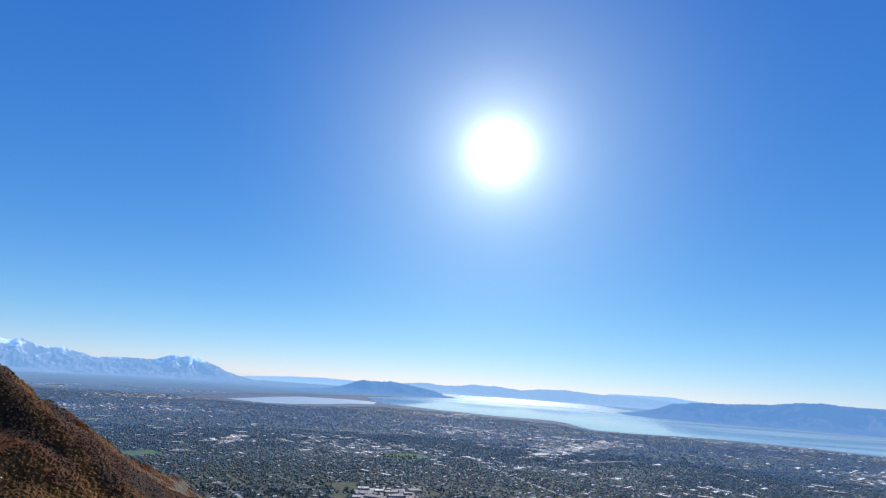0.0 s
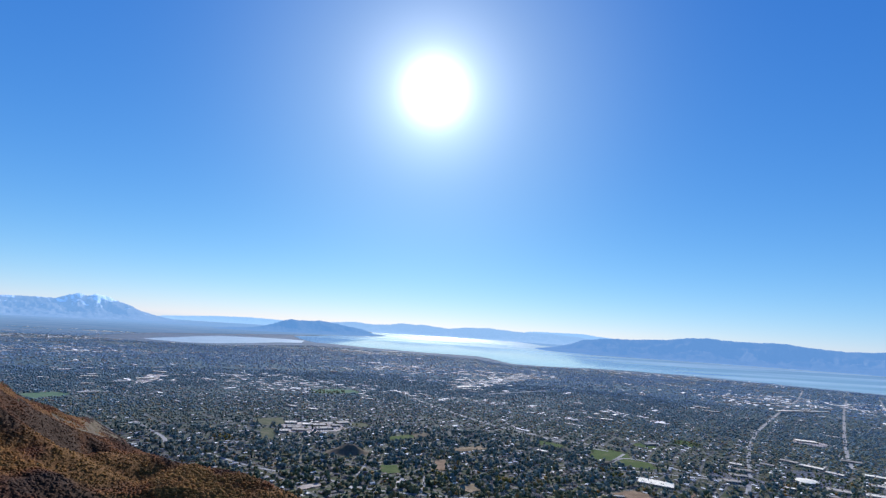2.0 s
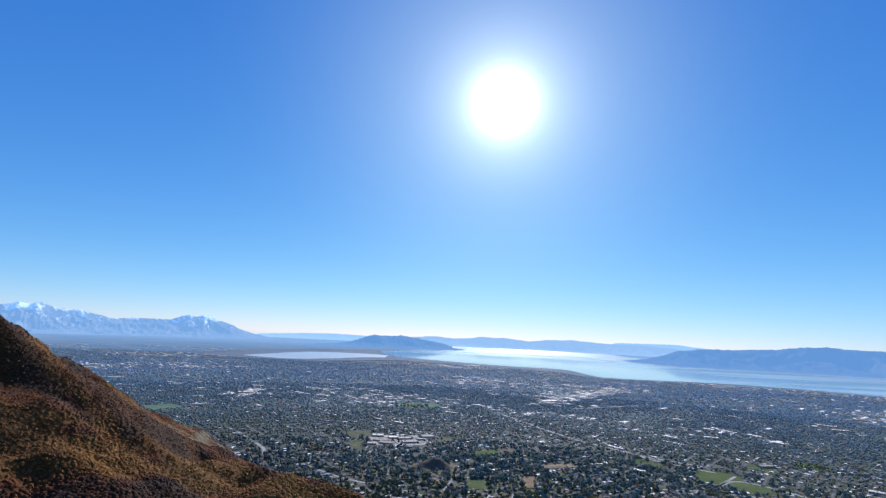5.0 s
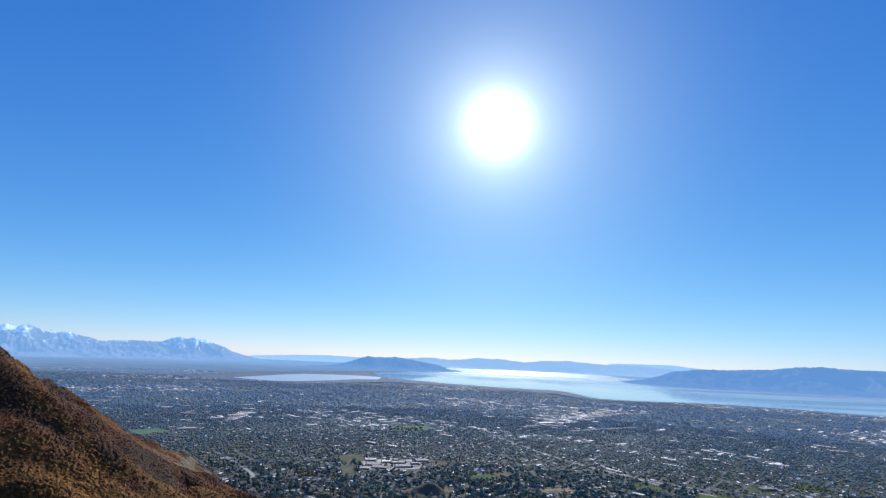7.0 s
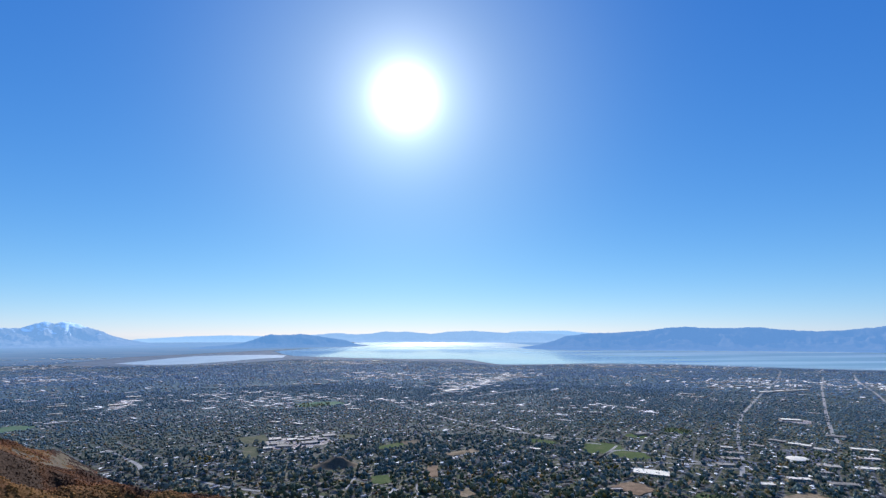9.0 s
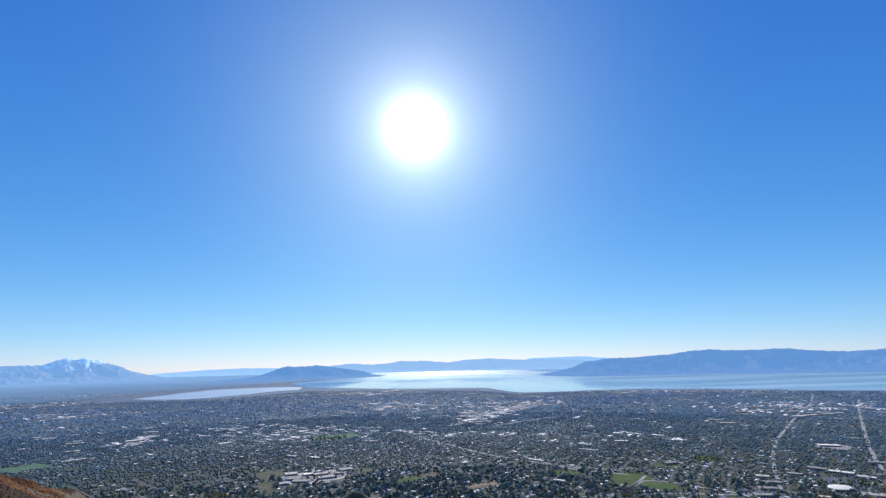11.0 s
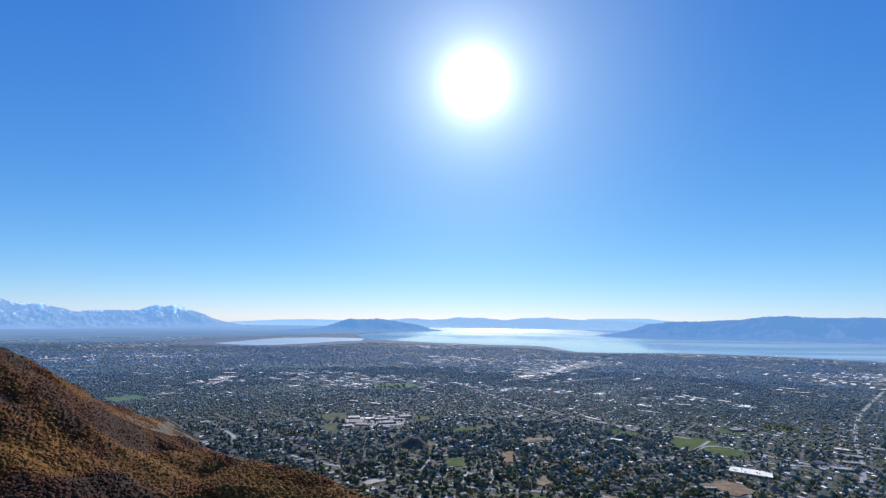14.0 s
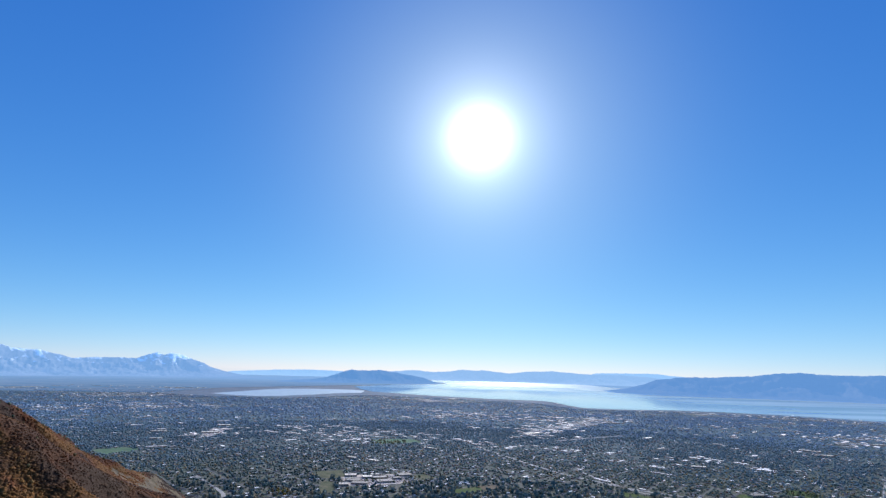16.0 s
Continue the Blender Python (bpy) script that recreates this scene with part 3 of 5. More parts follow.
def rough_hill(x, y):
    z = hill_height(x, y)
    for hx, hy, r, d in HOLLOWS:
        z = z - d * np.exp(-((x - hx) ** 2 + (y - hy) ** 2) / (r * r))
    w = 1.6 * np.sin(x / 15 + 0.9 * np.sin(y / 21) + 2.0) * np.sin(y / 17 + 1.2 * np.sin(x / 24)) + 0.9 * np.sin(x / 9 + 1.3 * np.sin(y / 14)) * np.sin(y / 11 + 0.8 * np.sin(x / 17)) + 0.5 * np.sin(x / 3.7 + y / 5.1) * np.sin(y / 3.3 - x / 6.1)
    w = w + 0.75 * np.sin(y / 3.9 + 1.5 * np.sin(x / 13) + 0.08 * x) * (0.6 + 0.4 * np.sin(x / 9 + y / 20)) + 0.3 * np.sin(y / 1.9 + 1.2 * np.sin(x / 5))
    return np.maximum(-2.5, z + (w - 1.3) * np.clip(z / 18, 0, 1))


def bare(x, y):
    """The worn pale slope at the foot of the crest."""
    edge = 2.4 * np.sin(y / 4.3) + 1.6 * np.sin(y / 1.7 + x / 2) + 0.9 * np.sin(y * 2.3 - x * 1.7)
    worn = np.sin(x / 1.9 + y / 5) + 0.8 * np.sin(x * 1.3 - y * 0.9) + 0.5 * np.sin(x * 3.1 + y * 2.7)
    return (x > -112 + edge) & (x < -100 + edge) & (y > 206 + 2 * edge) & (y < 247) & (worn > -0.5)


def build_hill():
    xs, ys = np.arange(-262, 70, 0.8), np.arange(-40, 300, 0.8)
    gx, gy = np.meshgrid(xs, ys)
    z = rough_hill(gx, gy)
    z = z + rng.uniform(-0.2, 0.12, z.shape) * np.clip(z / 3, 0, 1) * np.where(bare(gx, gy), 0.3, 1)   # brush that covers the ground
    v = np.stack([gx, gy, z], -1).reshape(-1, 3)
    ny, nx = gx.shape
    i = np.arange(ny * nx).reshape(ny, nx)
    f = np.stack([i[:-1, :-1], i[:-1, 1:], i[1:, 1:], i[1:, :-1]], -1).reshape(-1, 4)
    keep = z.reshape(-1)[f].max(1) > -2.4
    cx, cy = gx.ravel()[f[keep]].mean(1), gy.ravel()[f[keep]].mean(1)
    tagged(new("hill", mesh_of("hill", v, f[keep], [M_HILL, M_BARE], bare(cx, cy).astype(int), smooth=True)), "brown autumn foothill with dry grass and scrub", "hill", kind="structure")
    # scrub: thickets of rounded bushes, taller and closer in the draws and on the slopes that face away from the sun
    n = 335000
    x, y = rng.uniform(-165, 45, n), rng.uniform(52, 262, n)
    d = np.hypot(x, y)
    z = rough_hill(x, y)
    rise = (rough_hill(x, y + 1.5) - rough_hill(x, y - 1.5)) / 3
    thick = np.sin(x / 7 + np.sin(y / 9)) + np.sin(y / 8 + 1.5 * np.sin(x / 12)) + np.clip(3 * (rise - 0.35), -0.6, 1.8)
    front = (x > -130) | (y < 125)
    keep = (z > 0.3) & (d > 55) & front & ~(bare(x, y) & (rng.uniform(0, 1, n) < 0.9)) & (rng.uniform(0, 1, n) < np.clip(0.66 + 0.2 * thick, 0.45, 1)) & (rng.uniform(0, 1, n) < np.clip(1.35 - d / 210, 0.42, 0.75))
    x, y, z, thick = x[keep], y[keep], z[keep], thick[keep]
    r = (0.18 + 0.36 * rng.uniform(0, 1, len(x)) ** 2.0) * np.clip(0.95 + 0.14 * thick, 0.8, 1.25) * np.clip(1.5 - np.hypot(x, y) / 260, 0.85, 1.0)
    cv, cf = clumps(np.stack([x, y, z + 0.08], -1), r, np.clip(1.35 - np.hypot(x, y) / 165, 0.4, 0.75), DOME_V, DOME_F, 0.22)
    # dark junipers, most of them along the crest
    a = rng.uniform(0, 1, 150)
    jx, jy = -122 + rng.normal(0, 3.5, 150), 118 + a * 125
    jx[125:], jy[125:] = rng.uniform(-125, -40, 25), rng.uniform(85, 190, 25)
    jz, jr = rough_hill(jx, jy), rng.uniform(0.2, 0.5, 150)
    k = jz > 1
    jv, jf = clumps(np.stack([jx, jy, jz + jr * 0.5], -1)[k], jr[k], 1.1, ICO_V, ICO_F, 0.3)
    tagged(new("junipers", mesh_of("junipers", jv, jf, [M_LEAF], smooth=True)), "dark junipers along the crest of the hill", "junipers", kind="stuff")
    tagged(new("scrub", mesh_of("scrub", cv, cf, [M_BUSH], smooth=True)), "rust and gold scrub oak over the hillside", "scrub", kind="stuff")


build_hill()

KNOLLS = []
M_KNOLL = material("banded_dry_grass", [(0.36, (0.09, 0.052, 0.025)), (0.44, (0.17, 0.105, 0.048)), (0.50, (0.25, 0.165, 0.077)), (0.57, (0.32, 0.215, 0.105)), (0.64, (0.14, 0.088, 0.042))], 1.0, 0.95, 0.05, fine=1.4, bump=0.4)
_map = M_KNOLL.node_tree.nodes.new("ShaderNodeMapping")
_map.inputs["Rotation"].default_value, _map.inputs["Scale"].default_value = (0, 0, radians(-6)), (0.035, 0.24, 0.3)
_big = [q for q in M_KNOLL.node_tree.nodes if q.type == "TEX_NOISE"][0]
M_KNOLL.node_tree.links.new(_big.inputs["Vector"].links[0].from_socket, _map.inputs[0])
M_KNOLL.node_tree.links.new(_map.outputs[0], _big.inputs["Vector"])


def knoll(x, y, lx, ly, h, turn, mat, label):
    """A rounded rise of the ground."""
    KNOLLS.append((x, y, lx, ly, turn))
    c, s = math.cos(radians(turn)), math.sin(radians(turn))
    nr, na, v = 26, 96, []
    for i in range(nr + 1):
        for k in range(na):
            q, r = 2 * math.pi * k / na, i / nr
            px, py = math.cos(q) * r * lx / 2, math.sin(q) * r * ly / 2
            z = h * (0.5 + 0.5 * math.cos(math.pi * r)) * (1 + 0.6 * noise.noise(Vector((px, py, x)) * 0.12)) + (0.5 * (0.6 + noise.noise(Vector((px, py, y)) * 0.35)) - 0.7 * abs(noise.noise(Vector((px * 0.3 + py * 0.1, py * 0.06, x))))) * (1 - r)
            v.append((x + px * c - py * s, y + px * s + py * c, z - 0.1 * r))
    f = [(i * na + k, (i + 1) * na + k, (i + 1) * na + (k + 1) % na, i * na + (k + 1) % na) for i in range(nr) for k in range(na)]
    return tagged(new("knoll", mesh_of("knoll", v, f, [mat], smooth=True)), label, "knoll", kind="structure")


knoll(146, 134, 88, 28, 2.2, 4, M_KNOLL, "dry golden knoll at the edge of town")
knoll(192, 117, 70, 28, 3.6, -10, M_KNOLL, "dry brown slope beside the town")
knoll(3, 238, 24, 15, 3.7, 0, M_BARE, "dark bare mound among houses")


def knoll_scrub():
    n = 34000
    x, y = rng.uniform(105, 222, n), rng.uniform(108, 150, n)
    z = np.zeros(n)
    hit = np.zeros(n, bool)
    for kx, ky, lx, ly, h, t in ((146, 134, 88, 28, 2.2, 4), (192, 117, 70, 28, 3.6, -10)):
        c, s = math.cos(radians(t)), math.sin(radians(t))
        u, v = ((x - kx) * c + (y - ky) * s) / (lx / 2), (-(x - kx) * s + (y - ky) * c) / (ly / 2)
        q = np.hypot(u, v)
        hit |= q < 1
        z = np.maximum(z, np.where(q < 1, h * (0.5 + 0.5 * np.cos(math.pi * np.minimum(q, 1))), 0))
    keep = hit & (rng.uniform(0, 1, n) < np.clip((137 - y) / 14, 0.03, 1.0))
    x, y, z = x[keep], y[keep], z[keep]
    r = rng.uniform(0.12, 0.36, len(x))
    v, f = clumps(np.stack([x, y, z + r * 0.2], -1), r, 0.8, OCT_V, OCT_F, 0.35)
    tagged(new("scrub", mesh_of("scrub", v, f, [M_BUSH], smooth=True)), "brown scrub scattered on the dry knoll", "scrub", kind="stuff")


knoll_scrub()
# ---- town plan ----
GA = radians(40.5)
UX, UY, VX, VY = math.cos(GA), math.sin(GA), -math.sin(GA), math.cos(GA)


def warp(a, b):
    """Plan of the street grid: straight in the valley, winding near the foothill."""
    x, y = a * UX + b * VX, a * UY + b * VY
    d = np.hypot(x, y)
    k = np.clip((420 - d) / 250, 0, 1) * 7
    return x + k * np.sin(y / 31 + 0.7 * np.sin(x / 23)), y + k * np.sin(x / 27 + 1.1 * np.sin(y / 37))


AREAS = [(x, y, lx * 0.42, ly * 0.42, math.cos(radians(t)), math.sin(radians(t))) for x, y, lx, ly, t in KNOLLS]   # rectangles kept clear of houses and trees


def field(name, x, y, lu, lv, mat, label, category, turn=40.5, z=0.06, trees=True):
    a = radians(turn)
    c, s = math.cos(a), math.sin(a)
    n = 44
    pts = []
    for i in range(n):
        q = 2 * math.pi * i / n
        ex, ey = math.cos(q), math.sin(q)
        m = (abs(ex) ** 5 + abs(ey) ** 5) ** -0.2
        w = 1 + 0.06 * math.sin(3 * q + x) + 0.07 * math.sin(5 * q + y) + 0.05 * math.sin(9 * q + x + y) + 0.04 * math.sin(14 * q + 2 * x)
        px, py = ex * m * lu / 2 * w, ey * m * lv / 2 * w
        pts.append((x + px * c - py * s, y + px * s + py * c))
    AREAS.append((x, y, lu / 2, lv / 2, c, s))
    return outline(name, pts, z + 0.006 * len(AREAS), mat, label, category)


def clear(x, y, pad=0.8):
    ok = np.ones(np.shape(x), bool)
    for cx, cy, hu, hv, c, s in AREAS:
        dx, dy = x - cx, y - cy
        ok &= ~((np.abs(dx * c + dy * s) < hu + pad) & (np.abs(-dx * s + dy * c) < hv + pad))
    return ok


# fields paled and cooled in colour to stand for the haze over them
M_FARM = material("hazed_fields", [(0.3, (0.11, 0.145, 0.15)), (0.5, (0.16, 0.175, 0.17)), (0.7, (0.13, 0.17, 0.155))], 0.02, 0.95, 0.1, fine=0.1)
G, D, L = "lawn", "dry_field", "parking_lot"
field(G, -206, 373, 24, 24, M_PARK, "broad green playing field below the foothill", "field", 50)
field(G, 146, 241, 26, 20, M_GRASS, "green playing field beside a street", "field", 60)
field(G, 152, 225, 15, 16, M_GRASS, "square green playing field", "field", 60)
field(G, 183, 265, 10, 12, M_GRASS, "small green park", "field")
field(G, 219, 273, 17, 14, M_GRASS, "green park among trees", "field")
field(G, 120, 264, 9, 16, M_GRASS, "green school field", "field", 50)
field(G, 33, 272, 18, 9, M_GRASS, "long green park", "field", 28)
field(D, 46, 279, 12, 8, M_BARE, "grey-brown bare end of the park", "dry field", 20)
field(G, -10, 447, 40, 26, M_PARK, "green cemetery lawn with trees", "field", 20)
field(L, -18, 293, 36, 27, M_LOT, "pale paved grounds round a school", "lot", 12)
field(D, -41, 274, 8, 26, M_OLIVE, "dull olive slope beside a school", "dry field", 8)
field(D, -44, 306, 16, 20, M_OLIVE, "olive-brown school field", "dry field", 20)
field(G, 8, 301, 15, 14, M_OLIVE, "dry school field with a track", "field", 30)
field(L, 205, 622, 265, 13, M_YARD, "long pale railway and industrial yards", "lot", 50.5)
field(L, 184, 496, 105, 7, M_YARD, "long grey yard beside warehouses", "lot", 31)
field(L, 240, 640, 120, 9, M_YARD, "second strip of pale industrial yards", "lot", 46)
field(L, -182, 486, 14, 60, M_LOT, "pale yards round large stores", "lot", 10)
field(L, 192, 203, 13, 24, M_ASPHALT, "grey car park by a shopping street", "lot", 40)
field(L, 236, 203, 34, 16, M_ASPHALT, "grey car park among stores", "lot", 40)
field(L, 326, 284, 20, 20, M_LOT, "pale yard round a warehouse", "lot")
field(G, 125, 152, 13, 7, M_GRASS, "bright green lawn at the foot of the knoll", "field", 10)
field(G, 143, 156, 13, 17, M_GRASS, "broad green lawn with trees round it", "field", 55)
field(G, 45, 169, 7, 4, M_GRASS, "small green lawn above a street", "field", 0)
field(G, 52, 161, 9, 5, M_GRASS, "green garden slope", "field", 10)
field(G, 22, 211, 9, 12, M_GRASS, "green common among trees", "field", 10)
field(D, 52, 187, 7, 9, M_DRY, "olive patch of uncut grass", "dry field", 10)
field(D, 68, 249, 20, 7, M_DRY, "pale tan lot with parked cars", "dry field", 18)
field(D, 174, 151, 24, 9, M_DRY, "bare tan ground beyond the knoll", "dry field", 8)
field(L, 15, 170, 5, 4, M_LOT, "pale paved forecourt", "lot", 45)
field(L, 36, 147, 3.2, 3.6, M_LOT, "round pale end of a street", "lot", 0)
field(L, -11, 188, 9, 4, M_LOT, "pale paved yard below the hill", "lot", 30)
field(D, 120, 177, 14, 13, M_SOIL, "bare tan building plot", "dry field", 20)
field(D, 46, 219, 5, 20, M_SOIL, "bare tan slope", "dry field", -10)
field(D, 67, 165.5, 15, 6.5, M_DRY, "bare cut ground inside a street loop", "dry field", 10)


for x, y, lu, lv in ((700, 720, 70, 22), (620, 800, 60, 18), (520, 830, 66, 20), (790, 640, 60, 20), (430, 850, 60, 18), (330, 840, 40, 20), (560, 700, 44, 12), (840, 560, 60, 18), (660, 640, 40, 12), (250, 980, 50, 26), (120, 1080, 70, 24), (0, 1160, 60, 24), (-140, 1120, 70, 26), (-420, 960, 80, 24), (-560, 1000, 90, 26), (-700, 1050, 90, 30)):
    field("farm_field", x, y, lu, lv, M_FARM, "farm field near the shore, paled by haze", "field", -38 if x > 300 else 5)


def road(name, pts, width, mat, label, z=0.1):
    """A paved strip that follows a line of points."""
    p = [Vector((x, y, 0)) for x, y in pts]
    fine = []
    for a, b in zip(p, p[1:]):
        k = max(1, int((b - a).length / 6))
        fine += [a.lerp(b, i / k) for i in range(k)]
    fine.append(p[-1])
    for _ in range(3):
        fine = [fine[0]] + [(fine[i - 1] + fine[i] * 2 + fine[i + 1]) / 4 for i in range(1, len(fine) - 1)] + [fine[-1]]
    v, f = [], []
    for i, q in enumerate(fine):
        d = (fine[min(i + 1, len(fine) - 1)] - fine[max(i - 1, 0)]).normalized()
        s = Vector((-d.y, d.x, 0)) * width / 2
        v += [(*(q + s)[:2], z), (*(q - s)[:2], z)]
        ROADPTS.append((q.x, q.y, width / 2))
        if i:
            f.append((2 * i - 2, 2 * i - 1, 2 * i + 1, 2 * i))
    return tagged(new(name, mesh_of(name, v, f, [mat])), label, "road", kind="structure")


ROADPTS = []
road("road", [(178, 182), (188, 192), (207, 211), (239, 246), (279, 285), (313, 316), (399, 386), (492, 460), (610, 551), (760, 680)], 2.1, M_ROAD, "wide pale avenue that runs straight to the lake")
road("road", [(285, 222), (311, 246), (384, 307), (564, 453), (720, 575)], 2.2, M_ROAD, "straight pale avenue across the flat town")
road("road", [(430, 285), (576, 405), (690, 504), (800, 590)], 2.2, M_ROAD, "straight pale avenue far across the town")
road("road", [(-60, 232), (-40, 214), (-24, 205), (-7, 200), (1, 191), (7, 185.5), (16, 182), (25, 181), (33, 179), (40, 176.5), (49, 175), (61, 176), (70, 171.5), (75.6, 169.6), (77.6, 165.4), (75, 158.7), (70, 151.4), (66, 146.7), (65, 140.5)], 1.5, M_ROAD, "pale street that winds along the foothill")
for pts in ([(20, 181), (22, 189), (26, 199)], [(31, 181), (35, 190), (35.7, 202)], [(7, 202), (11, 213), (12.7, 224)], [(30, 143), (32.4, 149), (35, 157)], [(65, 140.5), (67, 137), (64.5, 131)], [(123, 171), (119.3, 162), (112, 153), (107, 143)]):
    road("road", pts, 1.2, M_ROAD, "short pale side street between gardens")
road("road", [(135, 214), (158, 208), (167, 204), (180.6, 201.7), (185, 190)], 1.7, M_ROAD, "grey street that joins the avenue by the shops")
road("road", [(119, 166), (127.7, 168), (140, 172), (153.6, 183)], 1.2, M_SOIL, "tan dirt lane behind the school")
road("road", [(60, 420), (88, 342), (101, 312), (115, 296), (124, 280), (150, 262)], 2.2, M_ROAD, "pale street through the trees")
road("road", [(116, 212), (135, 224), (154, 241), (160, 232), (174, 205), (181, 200)], 1.8, M_ROAD, "street round the playing fields")
road("road", [(-120, 300), (-95, 268), (-86, 258), (-83, 246)], 2.0, M_ROAD, "short pale street below the hill")
road("road", [(106, 217), (123, 214), (140, 229), (157, 245)], 1.5, M_ROAD, "street along the edge of the playing fields")
road("road", [(112, 334), (116, 308), (125, 272), (150, 250)], 1.8, M_ROAD, "pale street that climbs between tree belts")
ROADPTS = np.array(ROADPTS)


def off_road(x, y, pad):
    ok = np.ones(x.shape, bool)
    for rx, ry, hw in ROADPTS:
        ok &= (x - rx) ** 2 + (y - ry) ** 2 > (hw + pad + 1.5) ** 2
    return ok


def grove(x, y):
    """Where trees stand close (1) and where roofs and paving show (-1), in belts of several sizes."""
    g = np.sin(x / 41 + np.sin(y / 29) * 1.7) + np.sin(y / 37 + np.sin(x / 53)) + 0.8 * np.sin(x / 17 + 1.3 * np.sin(y / 23)) * np.sin(y / 13 + 1.6 * np.sin(x / 31)) + 0.7 * np.sin(y / 90 + 1.2 * np.sin(x / 140)) + 0.5 * np.sin(x / 7.3 + 1.1 * np.sin(y / 9.1)) * np.sin(y / 6.1 + np.sin(x / 8.7))
    g = g - 0.55 * np.clip(1 - np.hypot((x - 30) / 110, (y - 265) / 110), 0, 1) + 0.5 * np.clip(1 - np.hypot((x - 230) / 150, (y - 300) / 150), 0, 1)   # more paving round the school, old leafy streets towards the lake
    return np.clip(g / 2.2, -1, 1)


def in_town(x, y):
    d, az = np.hypot(x, y), np.degrees(np.arctan2(x, y))
    return (az > -47) & (az < 62) & (d > 88) & ~inside(x, y, LAKE) & ~inside(x, y, BAY) & ~inside(x, y, MARSH) & (hill_height(x, y) < -1.0)


def streets():
    """Narrow residential streets between the rows of houses."""
    v, f = [], []
    for k in range(-60, 75):
        a = np.arange(-560, 620, 5.0)
        b = np.full(a.shape, 13.0 * k + 9.75)
        x0, y0 = warp(a, b - 0.48)
        x1, y1 = warp(a, b + 0.48)
        ok = in_town(x0, y0) & clear(x0, y0, 0) & (np.hypot(x0, y0) < 340)
        for i in range(len(a) - 1):
            if ok[i] and ok[i + 1]:
                n0 = len(v)
                v += [(x0[i], y0[i], 0.05), (x0[i + 1], y0[i + 1], 0.05), (x1[i + 1], y1[i + 1], 0.05), (x1[i], y1[i], 0.05)]
                f.append((n0, n0 + 1, n0 + 2, n0 + 3))
    for k in range(-16, 22):
        b = np.arange(-560, 620, 5.0)
        a = np.full(b.shape, 29.0 * k)
        x0, y0 = warp(a - 0.5, b)
        x1, y1 = warp(a + 0.5, b)
        ok = in_town(x0, y0) & clear(x0, y0, 0) & (np.hypot(x0, y0) < 340)
        for i in range(len(b) - 1):
            if ok[i] and ok[i + 1]:
                n0 = len(v)
                v += [(x0[i], y0[i], 0.06), (x1[i], y1[i], 0.06), (x1[i + 1], y1[i + 1], 0.06), (x0[i + 1], y0[i + 1], 0.06)]
                f.append((n0, n0 + 1, n0 + 2, n0 + 3))
    tagged(new("road_streets", mesh_of("road_streets", v, f, [M_STREET])), "grid of narrow pale residential streets", "road", kind="structure")


streets()
BLOCK = np.zeros((1300, 1000), bool)   # cells of two metres that buildings fill


def fill(x, y, half):
    i, j = ((np.asarray(x) + 1200) / 2).astype(int), (np.asarray(y) / 2).astype(int)
    for di in range(-half, half + 1):
        for dj in range(-half, half + 1):
            BLOCK[np.clip(i + di, 0, 1299), np.clip(j + dj, 0, 999)] = True


def free(x, y):
    return ~BLOCK[np.clip(((x + 1200) / 2).astype(int), 0, 1299), np.clip((y / 2).astype(int), 0, 999)]


# ---- houses ----
def house_arrays(x, y, ang, l, w, h):
    """Walls and gabled roofs of many houses as arrays."""
    n = len(x)
    c, s = np.cos(ang)[:, None], np.sin(ang)[:, None]

    def place(t):
        px, py = t[None, :, 0] * l[:, None] / 2, t[None, :, 1] * w[:, None] / 2
        pz = t[None, :, 2] * h[:, None]
        return np.stack([px * c - py * s + x[:, None], px * s + py * c + y[:, None], pz], -1)

    wall = np.array([(-1, -1, 0), (1, -1, 0), (1, 1, 0), (-1, 1, 0), (-1, -1, 1), (1, -1, 1), (1, 1, 1), (-1, 1, 1), (-1, 0, 1.36), (1, 0, 1.36)], float)
    wf = np.array([(0, 1, 5), (0, 5, 4), (1, 2, 6), (1, 6, 5), (2, 3, 7), (2, 7, 6), (3, 0, 4), (3, 4, 7), (5, 6, 9), (7, 4, 8)])
    roof = np.array([(-1.12, -1.2, 0.93), (1.12, -1.2, 0.93), (1.12, 0, 1.44), (-1.12, 0, 1.44), (1.12, 1.2, 0.93), (-1.12, 1.2, 0.93)], float)
    rf = np.array([(0, 1, 2), (0, 2, 3), (3, 2, 4), (3, 4, 5)])
    wv, rv = place(wall), place(roof)
    off = np.arange(n)[:, None, None]
    v = np.concatenate([wv.reshape(-1, 3), rv.reshape(-1, 3)])
    f = np.concatenate([(wf[None] + off * 10).reshape(-1, 3), (rf[None] + off * 6 + n * 10).reshape(-1, 3)])
    mi = np.concatenate([np.zeros(n * 10, int), np.ones(n * 4, int)])
    return v, f, mi


aa, bb = np.meshgrid(np.arange(-900, 1250, 2.9), np.arange(-900, 1250, 6.5))
row = np.arange(bb.shape[0])[:, None]
bb = bb + np.where(row % 2 == 0, 1.0, -1.0)          # pairs of rows back on to each other
aa, bb = aa.ravel() + rng.uniform(-0.9, 0.9, aa.size), bb.ravel() + rng.uniform(-1.7, 1.7, bb.size)
HX, HY = warp(aa, bb)
hd = np.hypot(HX, HY)
keep = in_town(HX, HY) & clear(HX, HY, 0.6) & (rng.uniform(0, 1, HX.size) < np.where(hd > 260, np.clip(0.8 - 0.6 * grove(HX, HY), 0.15, 1), 1)) & (rng.uniform(0, 1, HX.size) < np.where(hd < 190, 0.6, np.where(hd < 400, 0.72, np.where(hd < 560, 0.42, 0.14))))
HX, HY, hd = HX[keep], HY[keep], hd[keep]
